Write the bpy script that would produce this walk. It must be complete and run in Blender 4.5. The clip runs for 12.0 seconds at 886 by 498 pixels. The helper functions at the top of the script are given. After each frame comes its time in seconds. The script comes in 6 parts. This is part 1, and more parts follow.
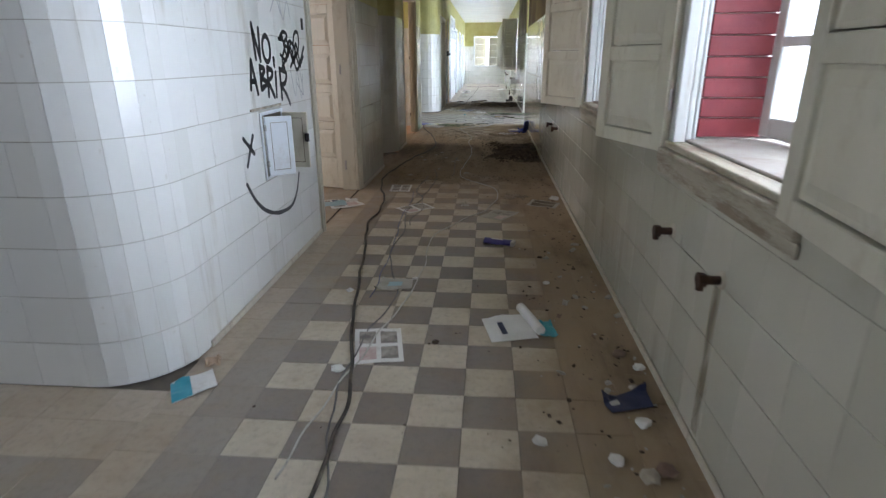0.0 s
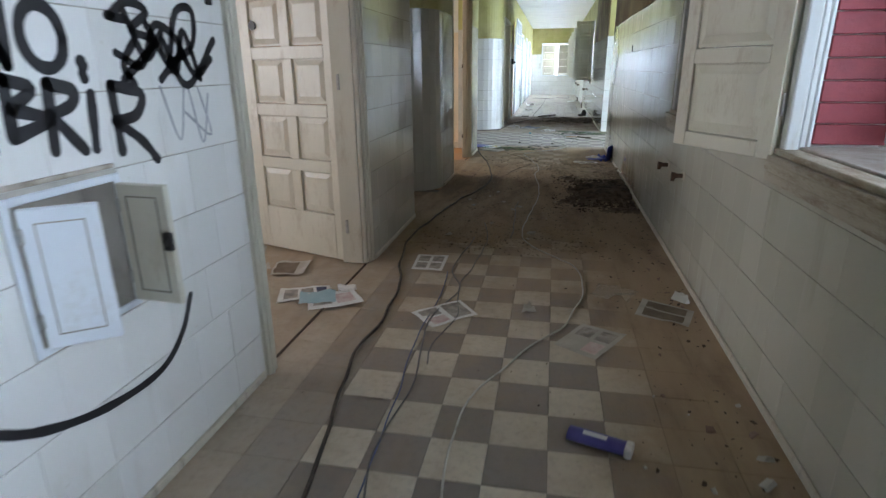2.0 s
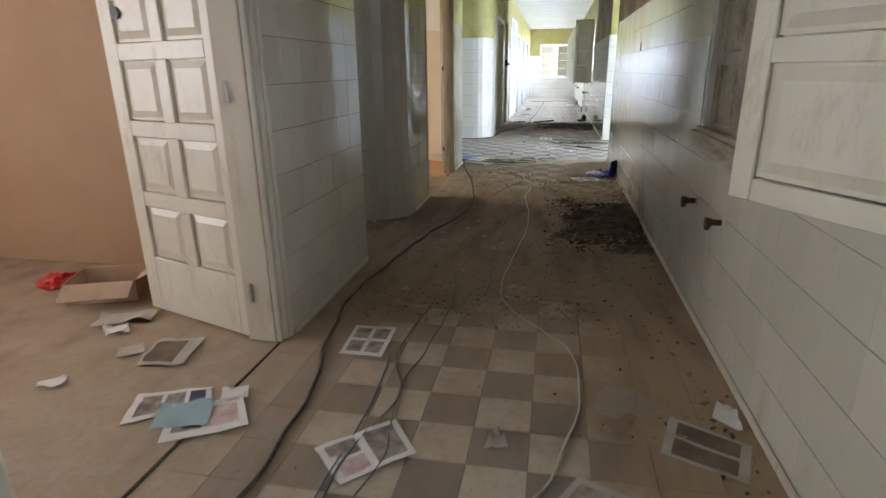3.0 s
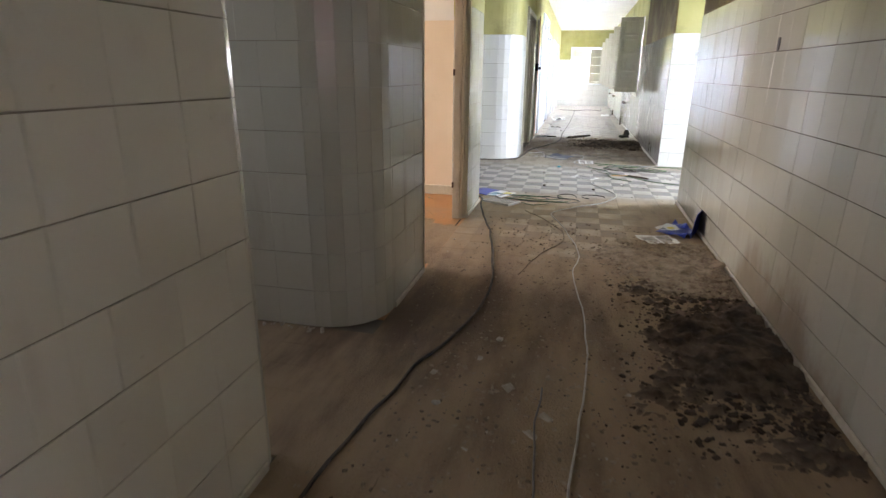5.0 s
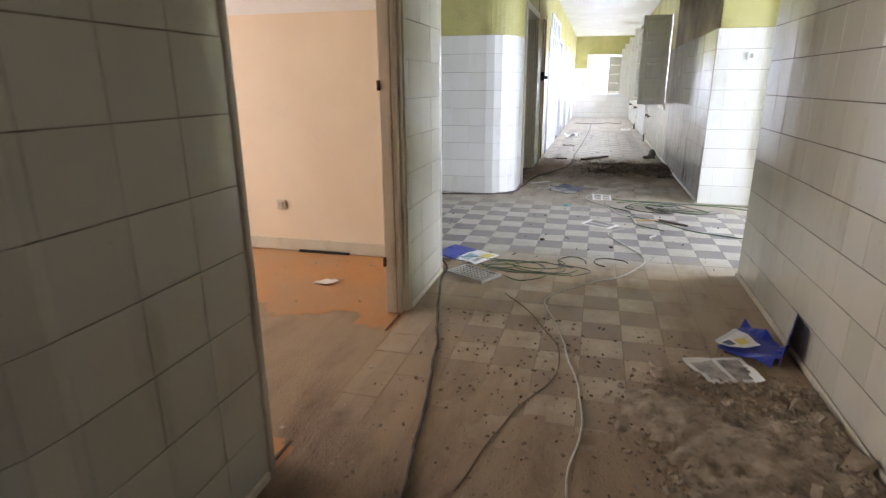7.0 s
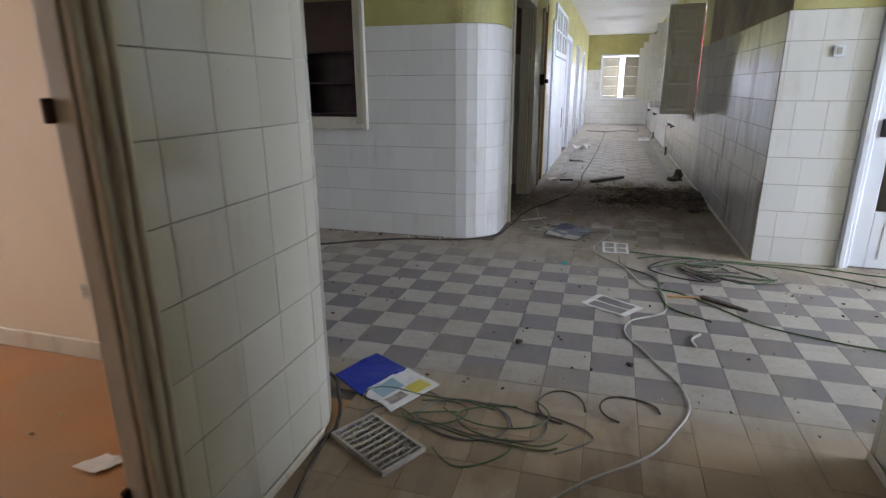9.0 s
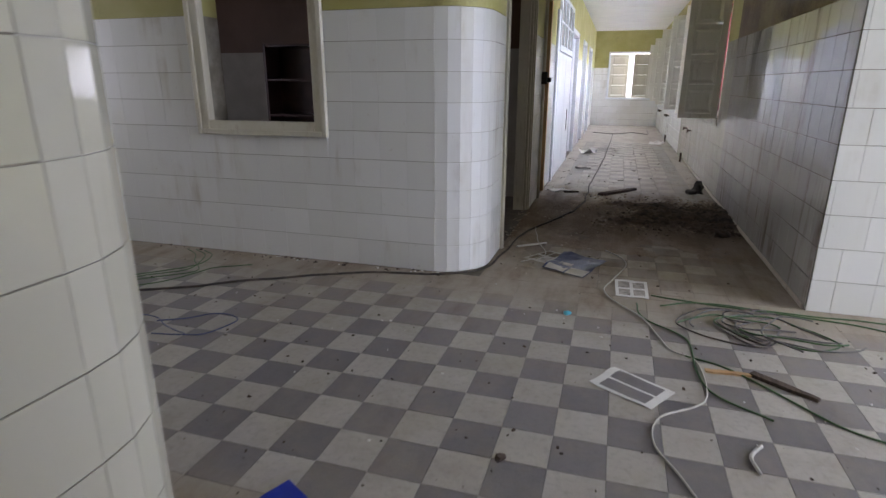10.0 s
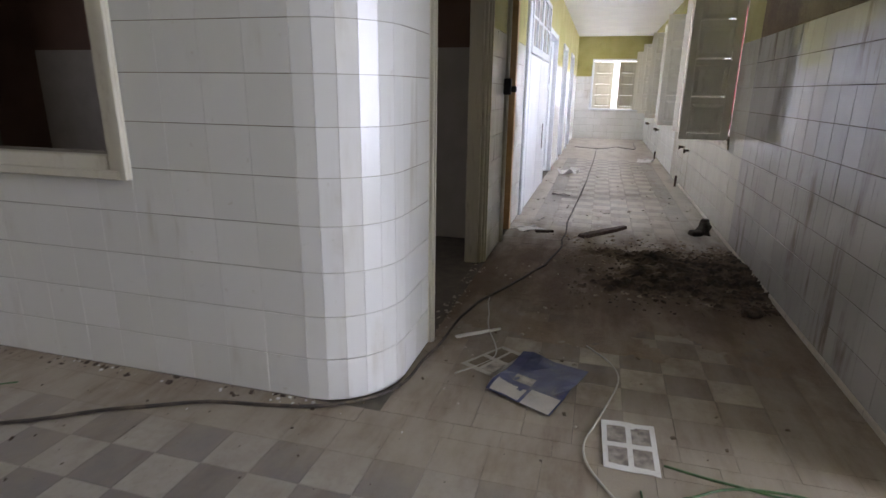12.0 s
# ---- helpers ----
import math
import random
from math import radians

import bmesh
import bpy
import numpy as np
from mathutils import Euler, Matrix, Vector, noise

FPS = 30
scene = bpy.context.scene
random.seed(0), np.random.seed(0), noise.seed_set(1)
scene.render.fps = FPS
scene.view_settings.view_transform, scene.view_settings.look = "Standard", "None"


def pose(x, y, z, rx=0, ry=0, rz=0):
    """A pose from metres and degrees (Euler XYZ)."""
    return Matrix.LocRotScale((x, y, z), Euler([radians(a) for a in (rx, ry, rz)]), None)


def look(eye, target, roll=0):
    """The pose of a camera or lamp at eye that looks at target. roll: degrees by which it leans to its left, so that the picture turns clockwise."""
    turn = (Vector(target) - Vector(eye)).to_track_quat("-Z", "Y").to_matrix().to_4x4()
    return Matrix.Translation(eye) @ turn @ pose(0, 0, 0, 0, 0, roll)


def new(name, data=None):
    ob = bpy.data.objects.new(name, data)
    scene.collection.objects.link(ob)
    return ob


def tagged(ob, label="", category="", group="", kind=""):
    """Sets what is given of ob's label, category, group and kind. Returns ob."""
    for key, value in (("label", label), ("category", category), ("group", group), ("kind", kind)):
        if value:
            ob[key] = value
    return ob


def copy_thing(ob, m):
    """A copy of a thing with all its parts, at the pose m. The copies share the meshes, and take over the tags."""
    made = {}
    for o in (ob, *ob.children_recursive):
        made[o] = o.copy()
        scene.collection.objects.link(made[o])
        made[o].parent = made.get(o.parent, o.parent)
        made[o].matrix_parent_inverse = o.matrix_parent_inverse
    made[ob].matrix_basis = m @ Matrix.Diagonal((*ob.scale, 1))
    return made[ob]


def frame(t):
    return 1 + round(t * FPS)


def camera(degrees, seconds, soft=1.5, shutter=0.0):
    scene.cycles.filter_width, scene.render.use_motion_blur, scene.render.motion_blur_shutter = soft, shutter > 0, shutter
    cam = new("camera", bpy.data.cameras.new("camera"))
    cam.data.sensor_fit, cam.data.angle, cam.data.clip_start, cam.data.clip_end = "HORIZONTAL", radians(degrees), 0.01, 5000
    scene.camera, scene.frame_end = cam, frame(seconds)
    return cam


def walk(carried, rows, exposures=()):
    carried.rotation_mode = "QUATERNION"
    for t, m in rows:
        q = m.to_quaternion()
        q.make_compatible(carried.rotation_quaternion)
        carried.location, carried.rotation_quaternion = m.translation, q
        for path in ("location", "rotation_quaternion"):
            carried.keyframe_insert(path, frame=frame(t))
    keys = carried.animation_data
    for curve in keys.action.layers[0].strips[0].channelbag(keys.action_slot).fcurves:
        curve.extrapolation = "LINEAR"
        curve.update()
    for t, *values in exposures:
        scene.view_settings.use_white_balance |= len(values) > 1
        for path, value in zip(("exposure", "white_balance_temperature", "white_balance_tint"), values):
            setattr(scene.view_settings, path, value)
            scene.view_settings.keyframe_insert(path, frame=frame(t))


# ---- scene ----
cam = camera(77.5, 12.0, soft=1.4, shutter=0.3)
PATH = [
    (0, (1.238, 1.549, 1.249), (1.088, 3.432, 0.594), -0.3),
    (0.5, (1.176, 2.065, 1.229), (0.946, 3.946, 0.587), -0.4),
    (1, (1.097, 2.58, 1.231), (0.779, 4.449, 0.596), -0.4),
    (1.5, (1.087, 3.085, 1.222), (0.734, 4.951, 0.597), -0.5),
    (2, (1.129, 3.611, 1.226), (0.764, 5.476, 0.602), -0.5),
    (2.5, (1.192, 4.163, 1.234), (0.824, 6.028, 0.611), -0.6),
    (3, (1.197, 4.715, 1.227), (0.828, 6.581, 0.61), -0.7),
    (3.5, (1.132, 5.249, 1.232), (0.758, 7.113, 0.613), -0.4),
    (5.5, (0.877, 7.244, 1.247), (0.413, 9.095, 0.647), 0.4),
    (6, (0.922, 7.715, 1.241), (0.43, 9.562, 0.652), -0.0),
    (6.5, (0.941, 8.209, 1.252), (0.446, 10.055, 0.666), -0.1),
    (7, (0.967, 8.714, 1.252), (0.463, 10.563, 0.678), -0.3),
    (9, (0.978, 10.57, 1.29), (0.428, 12.408, 0.722), -0.3),
    (9.5, (0.943, 11.03, 1.292), (0.4, 12.867, 0.717), -0.0),
    (10, (0.9, 11.521, 1.301), (0.338, 13.352, 0.725), 0.1),
    (10.5, (0.898, 11.986, 1.305), (0.312, 13.812, 0.737), 0.5),
    (11, (0.916, 12.419, 1.312), (0.304, 14.237, 0.746), 0.5),
    (11.5, (0.909, 12.834, 1.323), (0.31, 14.654, 0.752), 0.7),
    (12, (0.872, 13.17, 1.319), (0.361, 15.023, 0.766), 0.8),
]
EXPOSURE = [(0, 0.25, 6050, 17), (0.5, 0.12, 5850, 15), (1.0, 0.02, 5800, 15), (1.5, 0.15, 5750, 14), (2.0, 0.38, 5700, 13), (2.5, 0.46, 5950, 15), (3.0, 0.65, 6100, 17), (3.5, 0.78, 6200, 18), (5.5, 1.0, 6250, 23), (7.0, 0.74, 6250, 24), (9.0, -0.34, 6200, 25), (9.5, -0.36, 6250, 27), (10.0, -0.36, 6350, 28), (10.5, -0.24, 6500, 30), (12, -0.24, 6550, 28)]
walk(cam, [(t, look(eye, target, roll)) for t, eye, target, roll in PATH], EXPOSURE)

# ---- light ----
world = bpy.data.worlds.new("sky")
scene.world = world
world.use_nodes = True
wn = world.node_tree.nodes
sky = wn.new("ShaderNodeTexSky")
sky.sky_type = "NISHITA"
sky.sun_disc = False
sky.sun_elevation, sky.sun_rotation = radians(48), radians(67)
world.node_tree.links.new(sky.outputs[0], wn["Background"].inputs[0])
wn["Background"].inputs[1].default_value = 0.12
sun = new("sun", bpy.data.lights.new("sun", "SUN"))
sun.data.energy, sun.data.angle, sun.data.color = 1.0, radians(12), (1.0, 0.95, 0.88)
sun.matrix_world = look((0, 0, 20), (2.4, 1.0, 15.4))


def window_light(name, centre, aim, width, height, watts, colour=(0.84, 0.92, 1.0)):
    """Sky light that comes in through an opening."""
    lamp = bpy.data.lights.new(name, "AREA")
    lamp.shape, lamp.size, lamp.size_y, lamp.energy, lamp.color = "RECTANGLE", width, height, watts, colour
    ob = new(name, lamp)
    c = Vector(centre)
    d = Vector(aim)
    z = -d.normalized()
    x = Vector((0, 0, 1)).cross(z).normalized()
    y = z.cross(x)
    ob.matrix_world = Matrix((x, y, z)).transposed().to_4x4()
    ob.location = c
    return ob


# ---- materials ----
def nodes_of(name):
    m = bpy.data.materials.new(name)
    m.use_nodes = True
    return m, m.node_tree.nodes, m.node_tree.links, m.node_tree.nodes["Principled BSDF"]


def math_node(n, l, op, a, b=None, clamp=False):
    k = n.new("ShaderNodeMath")
    k.operation = op
    k.use_clamp = clamp
    for i, v in enumerate((a, b)):
        if v is None:
            continue
        if isinstance(v, (int, float)):
            k.inputs[i].default_value = v
        else:
            l.new(v, k.inputs[i])
    return k.outputs[0]


def noise_node(n, l, scale, detail=4.0, rough=0.55, coords=None, stretch=None):
    k = n.new("ShaderNodeTexNoise")
    k.inputs["Scale"].default_value = scale
    k.inputs["Detail"].default_value = detail
    k.inputs["Roughness"].default_value = rough
    if coords is not None:
        if stretch:
            mp = n.new("ShaderNodeMapping")
            mp.inputs["Scale"].default_value = stretch
            l.new(coords, mp.inputs[0])
            coords = mp.outputs[0]
        l.new(coords, k.inputs["Vector"])
    return k.outputs[0]


def mix_node(n, l, factor, a, b):
    k = n.new("ShaderNodeMix")
    k.data_type = "RGBA"
    if isinstance(factor, (int, float)):
        k.inputs[0].default_value = factor
    else:
        l.new(factor, k.inputs[0])
    for i, v in ((6, a), (7, b)):
        if isinstance(v, tuple):
            k.inputs[i].default_value = (*v, 1)
        else:
            l.new(v, k.inputs[i])
    return k.outputs[2]


def ramp(n, l, value, low, high):
    k = n.new("ShaderNodeMapRange")
    k.interpolation_type = "SMOOTHSTEP"
    k.inputs[1].default_value, k.inputs[2].default_value = low, high
    l.new(value, k.inputs[0])
    return k.outputs[0]


def bump_node(n, l, b, height, strength, distance):
    k = n.new("ShaderNodeBump")
    k.inputs["Strength"].default_value, k.inputs["Distance"].default_value = strength, distance
    l.new(height, k.inputs["Height"])
    l.new(k.outputs[0], b.inputs["Normal"])


def surface(name, one, two, scale=6.0, rough=0.5, dirt=None, dirt_amount=0.5, dirt_scale=2.0, bump=0.15, fine=60.0, metal=0.0,
            vary=0.0, rough_vary=0.12, stretch=None, coat=0.0):
    """A worn surface: two tones of noise, stains of a third colour, fine relief."""
    m, n, l, b = nodes_of(name)
    pos = n.new("ShaderNodeNewGeometry").outputs["Position"]
    col = mix_node(n, l, ramp(n, l, noise_node(n, l, scale, coords=pos, stretch=stretch), 0.3, 0.7), one, two)
    grain = noise_node(n, l, fine, 5.0, 0.6, pos, stretch)
    if vary:
        rnd = n.new("ShaderNodeObjectInfo").outputs["Random"]
        hsv = n.new("ShaderNodeHueSaturation")
        l.new(col, hsv.inputs["Color"])
        l.new(math_node(n, l, "MULTIPLY_ADD", rnd, vary * 2), hsv.inputs["Value"])
        hsv.inputs["Value"].links[0].from_node.inputs[2].default_value = 1.0 - vary
        col = hsv.outputs[0]
    if dirt:
        big = noise_node(n, l, dirt_scale, 7.0, 0.65, pos, stretch)
        mask = ramp(n, l, math_node(n, l, "MULTIPLY_ADD", grain, 0.25), 0.62 - 0.3 * dirt_amount + 0.12, 0.85 - 0.2 * dirt_amount + 0.12)
        mask.node.inputs[0].links[0].from_node.inputs[2].default_value = 0.0
        l.new(big, mask.node.inputs[0].links[0].from_node.inputs[2])
        col = mix_node(n, l, math_node(n, l, "MULTIPLY", mask, min(1.0, 0.45 + dirt_amount * 0.5)), col, dirt)
    l.new(col, b.inputs["Base Color"])
    l.new(math_node(n, l, "MULTIPLY_ADD", grain, rough_vary * 2), b.inputs["Roughness"])
    b.inputs["Roughness"].links[0].from_node.inputs[2].default_value = rough - rough_vary
    b.inputs["Metallic"].default_value = metal
    b.inputs["Coat Weight"].default_value = coat
    bump_node(n, l, b, grain, bump, 0.004)
    return m


def glazed_tile(name, one, two, grime, rough=0.13, runs=0.55, splash=None):
    """White glazed wall tile: slightly wavy glaze, dust and runs of dirt."""
    m, n, l, b = nodes_of(name)
    pos = n.new("ShaderNodeNewGeometry").outputs["Position"]
    rnd = n.new("ShaderNodeObjectInfo").outputs["Random"]
    col = mix_node(n, l, rnd, one, two)
    streak = noise_node(n, l, 1.0, 5.0, 0.6, pos, (7.0, 7.0, 0.9))
    cloud = noise_node(n, l, 1.7, 6.0, 0.6, pos)
    mask = math_node(n, l, "MULTIPLY", ramp(n, l, streak, 0.5, 0.78 - 0.12 * runs), ramp(n, l, cloud, 0.52 - 0.18 * runs, 0.65))
    col = mix_node(n, l, math_node(n, l, "MULTIPLY", mask, runs), col, grime)
    if splash:
        xyz = n.new("ShaderNodeSeparateXYZ")
        l.new(pos, xyz.inputs[0])
        d = math_node(n, l, "DIVIDE", math_node(n, l, "SUBTRACT", xyz.outputs[1], splash[0]), splash[1])
        d = math_node(n, l, "ADD", math_node(n, l, "MULTIPLY", d, d), math_node(n, l, "DIVIDE", xyz.outputs[2], splash[2]))
        edge = math_node(n, l, "ADD", d, math_node(n, l, "MULTIPLY", math_node(n, l, "SUBTRACT", noise_node(n, l, 3.0, 7.0, 0.65, pos, (1, 1, 0.5)), 0.5), 2.6))
        col = mix_node(n, l, math_node(n, l, "MULTIPLY", ramp(n, l, edge, 1.3, 0.3), 0.6), col, (0.2, 0.12, 0.06))
    speck = ramp(n, l, noise_node(n, l, 26.0, 3.0, 0.5, pos), 0.7, 0.76)
    col = mix_node(n, l, math_node(n, l, "MULTIPLY", speck, 0.25), col, grime)
    l.new(col, b.inputs["Base Color"])
    haze = noise_node(n, l, 3.2, 6.0, 0.6, pos)
    l.new(math_node(n, l, "MULTIPLY_ADD", haze, 0.14), b.inputs["Roughness"])
    b.inputs["Roughness"].links[0].from_node.inputs[2].default_value = rough - 0.11
    b.inputs["Specular IOR Level"].default_value = 0.55
    bump_node(n, l, b, noise_node(n, l, 5.0, 2.0, 0.5, pos), 0.25, 0.01)
    return m


def floor_tile(name, one, two, dust=(0.37, 0.27, 0.165), base=0.1, grit=0.3):
    """Cement floor tile with dust and trodden soil that lies thicker in the dim stretch of the corridor."""
    m, n, l, b = nodes_of(name)
    pos = n.new("ShaderNodeNewGeometry").outputs["Position"]
    rnd = n.new("ShaderNodeObjectInfo").outputs["Random"]
    xyz = n.new("ShaderNodeSeparateXYZ")
    l.new(pos, xyz.inputs[0])
    col = mix_node(n, l, rnd, one, two)
    col = mix_node(n, l, math_node(n, l, "MULTIPLY", ramp(n, l, noise_node(n, l, 35.0, 4.0, 0.6, pos), 0.45, 0.75), 0.25), col, (0.1, 0.09, 0.08))

    def heap(axis, centre, spread):
        d = math_node(n, l, "DIVIDE", math_node(n, l, "SUBTRACT", xyz.outputs[axis], centre), spread)
        return math_node(n, l, "POWER", 2.718, math_node(n, l, "MULTIPLY", math_node(n, l, "MULTIPLY", d, d), -1.0))

    big = noise_node(n, l, 1.3, 8.0, 0.62, pos)
    mid = noise_node(n, l, 7.0, 6.0, 0.65, pos)
    zone = math_node(n, l, "MULTIPLY", heap(1, 9.0, 1.7), 0.4)
    zone = math_node(n, l, "ADD", zone, math_node(n, l, "MULTIPLY", heap(1, 17.3, 1.5), 0.6))
    zone = math_node(n, l, "ADD", zone, math_node(n, l, "MULTIPLY", heap(1, 15.1, 0.5), 0.5))
    zone = math_node(n, l, "ADD", zone, math_node(n, l, "MULTIPLY", heap(1, 12.5, 0.35), 0.3))
    zone = math_node(n, l, "ADD", zone, base)
    corridor = math_node(n, l, "MULTIPLY", math_node(n, l, "MULTIPLY", ramp(n, l, xyz.outputs[1], 13.0, 12.5), ramp(n, l, xyz.outputs[1], 4.0, 8.5)), 0.24)
    side = math_node(n, l, "MULTIPLY", math_node(n, l, "MULTIPLY", ramp(n, l, xyz.outputs[0], 1.2, 1.8), ramp(n, l, xyz.outputs[1], 12.8, 12.4)), 0.5)
    amount = math_node(n, l, "ADD", math_node(n, l, "ADD", math_node(n, l, "ADD", zone, side), corridor), math_node(n, l, "MULTIPLY", math_node(n, l, "SUBTRACT", big, 0.3), 0.75))
    amount = math_node(n, l, "ADD", amount, math_node(n, l, "MULTIPLY", math_node(n, l, "SUBTRACT", mid, 0.5), 0.7))
    cover = math_node(n, l, "MULTIPLY", ramp(n, l, amount, 0.0, 0.85), 0.94)
    dust = mix_node(n, l, ramp(n, l, xyz.outputs[1], 12.4, 12.9), dust, tuple(0.75 * c + 0.25 * v for c, v in zip(dust, (0.34, 0.33, 0.31))) if dust[0] > 0.4 else (0.34, 0.29, 0.225))
    drag = noise_node(n, l, 5.0, 7.0, 0.62, pos, (1.0, 0.3, 1.0))
    # brown dirt, darkened around y 9.5 on the left by painted-in doorway shade
    brown = math_node(n, l, "ADD", math_node(n, l, "MULTIPLY", math_node(n, l, "ADD", math_node(n, l, "MULTIPLY", heap(1, 9.5, 0.7), heap(0, 0.25, 0.7)), heap(1, 17.0, 1.2)), 0.3), drag)
    soil = mix_node(n, l, ramp(n, l, brown, 0.42, 0.85), dust, (0.14, 0.088, 0.052))
    col = mix_node(n, l, cover, col, soil)
    l.new(col, b.inputs["Base Color"])
    l.new(math_node(n, l, "MULTIPLY_ADD", cover, 0.35), b.inputs["Roughness"])
    b.inputs["Roughness"].links[0].from_node.inputs[2].default_value = 0.42
    bump_node(n, l, b, math_node(n, l, "ADD", mid, noise_node(n, l, 90.0, 4.0, 0.6, pos)), grit, 0.004 if grit < 0.5 else 0.012)
    return m


TILE = glazed_tile("white_glazed_tile", (0.74, 0.74, 0.7), (0.8, 0.8, 0.77), (0.42, 0.36, 0.25), 0.27)
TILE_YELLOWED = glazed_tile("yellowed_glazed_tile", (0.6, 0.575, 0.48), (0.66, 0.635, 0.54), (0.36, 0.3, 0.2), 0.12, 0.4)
# the yellowed tile again, with the dim stretch's shade put into its colour
TILE_SHADED = glazed_tile("shaded_yellowed_tile", (0.5, 0.485, 0.395), (0.56, 0.54, 0.45), (0.3, 0.25, 0.17), 0.14, 0.42)
TILE_RUNS = glazed_tile("brown_run_glazed_tile", (0.48, 0.465, 0.42), (0.54, 0.525, 0.48), (0.13, 0.08, 0.045), 0.1, 0.85)
# same shade-darkened tile, plus dirt splashed up from the soil heap
TILE_SHADED_SPLASHED = glazed_tile("shaded_dirt_splashed_tile", (0.5, 0.485, 0.395), (0.56, 0.54, 0.45), (0.3, 0.25, 0.17), 0.14, 0.42, (9.7, 0.9, 0.35))
GROUT = surface("dirty_grout", (0.22, 0.2, 0.16), (0.36, 0.33, 0.27), 9, 0.9)
YELLOW = surface("olive_yellow_paint", (0.42, 0.39, 0.13), (0.5, 0.47, 0.2), 2.0, 0.65, (0.16, 0.1, 0.05), 0.35, 1.2, 0.2)
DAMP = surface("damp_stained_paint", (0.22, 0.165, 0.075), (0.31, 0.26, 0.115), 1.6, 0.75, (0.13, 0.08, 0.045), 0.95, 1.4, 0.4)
GROUT_PALE = surface("pale_grout", (0.42, 0.4, 0.34), (0.52, 0.5, 0.44), 9, 0.8)
GROUT_DARK = surface("black_grimy_grout", (0.07, 0.055, 0.04), (0.2, 0.17, 0.13), 5, 0.9)
WHITE_WALL = surface("white_ceiling_paint", (0.74, 0.74, 0.72), (0.8, 0.8, 0.77), 2.0, 0.8, (0.5, 0.46, 0.38), 0.25, 1.0)
TAN = surface("tan_wall_paint", (0.42, 0.27, 0.15), (0.47, 0.31, 0.18), 1.5, 0.7, (0.3, 0.19, 0.1), 0.3, 1.5)
CREAM = surface("cream_wall_paint", (0.74, 0.63, 0.47), (0.79, 0.69, 0.53), 1.5, 0.7, (0.5, 0.4, 0.26), 0.25, 1.2)
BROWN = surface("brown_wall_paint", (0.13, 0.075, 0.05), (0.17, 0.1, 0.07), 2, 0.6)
WOODW = surface("old_white_paint", (0.57, 0.54, 0.43), (0.63, 0.6, 0.49), 3.0, 0.4, (0.4, 0.34, 0.23), 0.4, 6.0, 0.2, stretch=(2, 2, 0.7), vary=0.04)
WOOD_WORN = surface("worn_brown_paint", (0.52, 0.48, 0.38), (0.6, 0.55, 0.45), 5.0, 0.5, (0.2, 0.14, 0.085), 0.4, 5.0, 0.3, stretch=(5, 5, 0.6))
WOODF = surface("chalky_frame_paint", (0.52, 0.53, 0.5), (0.58, 0.59, 0.56), 3.0, 0.4, (0.3, 0.25, 0.17), 0.4, 6.0, 0.2, stretch=(4, 4, 0.5))
WOODB = surface("white_blue_paint", (0.7, 0.74, 0.78), (0.76, 0.79, 0.82), 3.0, 0.35, (0.5, 0.47, 0.4), 0.15, 5.0, 0.15)
# lighter copy of the old white paint; brightens the backlit far shutters
SHUTTER_LIT = surface("lit_cream_paint", (0.76, 0.73, 0.62), (0.8, 0.77, 0.67), 3.0, 0.45, (0.5, 0.44, 0.32), 0.25, 6.0, 0.2, stretch=(2, 2, 0.7))
RED = surface("red_painted_brick", (0.2, 0.02, 0.027), (0.26, 0.032, 0.037), 9.0, 0.6, (0.2, 0.04, 0.04), 0.4, 4.0, 0.4, vary=0.12)
SILL_WOOD = surface("flaking_brown_sill_paint", (0.42, 0.38, 0.29), (0.5, 0.46, 0.36), 5.0, 0.6, (0.19, 0.13, 0.075), 0.75, 5.0, 0.4, stretch=(4, 0.8, 4))
SILL = surface("dusty_mortar", (0.3, 0.26, 0.22), (0.38, 0.34, 0.29), 6, 0.9, (0.18, 0.13, 0.1), 0.5, 5)
CORE = surface("grey_plaster", (0.4, 0.37, 0.31), (0.46, 0.43, 0.37), 4, 0.85)
T_LIGHT = floor_tile("cream_cement_tile", (0.56, 0.495, 0.38), (0.63, 0.56, 0.44))
T_DARK = floor_tile("grey_cement_tile", (0.2, 0.177, 0.156), (0.245, 0.217, 0.192))
T_EDGE = floor_tile("beige_cement_tile", (0.43, 0.36, 0.27), (0.49, 0.415, 0.32))
T_BAND = floor_tile("brown_grey_cement_tile", (0.28, 0.245, 0.205), (0.33, 0.29, 0.24))
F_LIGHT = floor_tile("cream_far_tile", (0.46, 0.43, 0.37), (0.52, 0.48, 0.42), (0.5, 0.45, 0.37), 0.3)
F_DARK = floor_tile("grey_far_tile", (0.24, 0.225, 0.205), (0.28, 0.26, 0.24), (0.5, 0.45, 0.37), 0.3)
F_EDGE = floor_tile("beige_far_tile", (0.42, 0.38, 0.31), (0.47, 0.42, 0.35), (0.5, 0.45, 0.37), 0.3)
T_DIRT = floor_tile("trodden_dirt", (0.34, 0.245, 0.155), (0.38, 0.275, 0.18), grit=1.0)
C_EDGE = floor_tile("beige_crossing_tile", (0.42, 0.38, 0.315), (0.47, 0.425, 0.355))
C_LIGHT = floor_tile("cream_crossing_tile", (0.42, 0.39, 0.35), (0.48, 0.45, 0.405), (0.29, 0.22, 0.15), base=0.1)
C_DARK = floor_tile("grey_crossing_tile", (0.16, 0.15, 0.158), (0.2, 0.187, 0.195), (0.29, 0.22, 0.15), base=0.1)
BED = surface("mortar_bed", (0.13, 0.11, 0.09), (0.17, 0.145, 0.115), 12, 0.95)
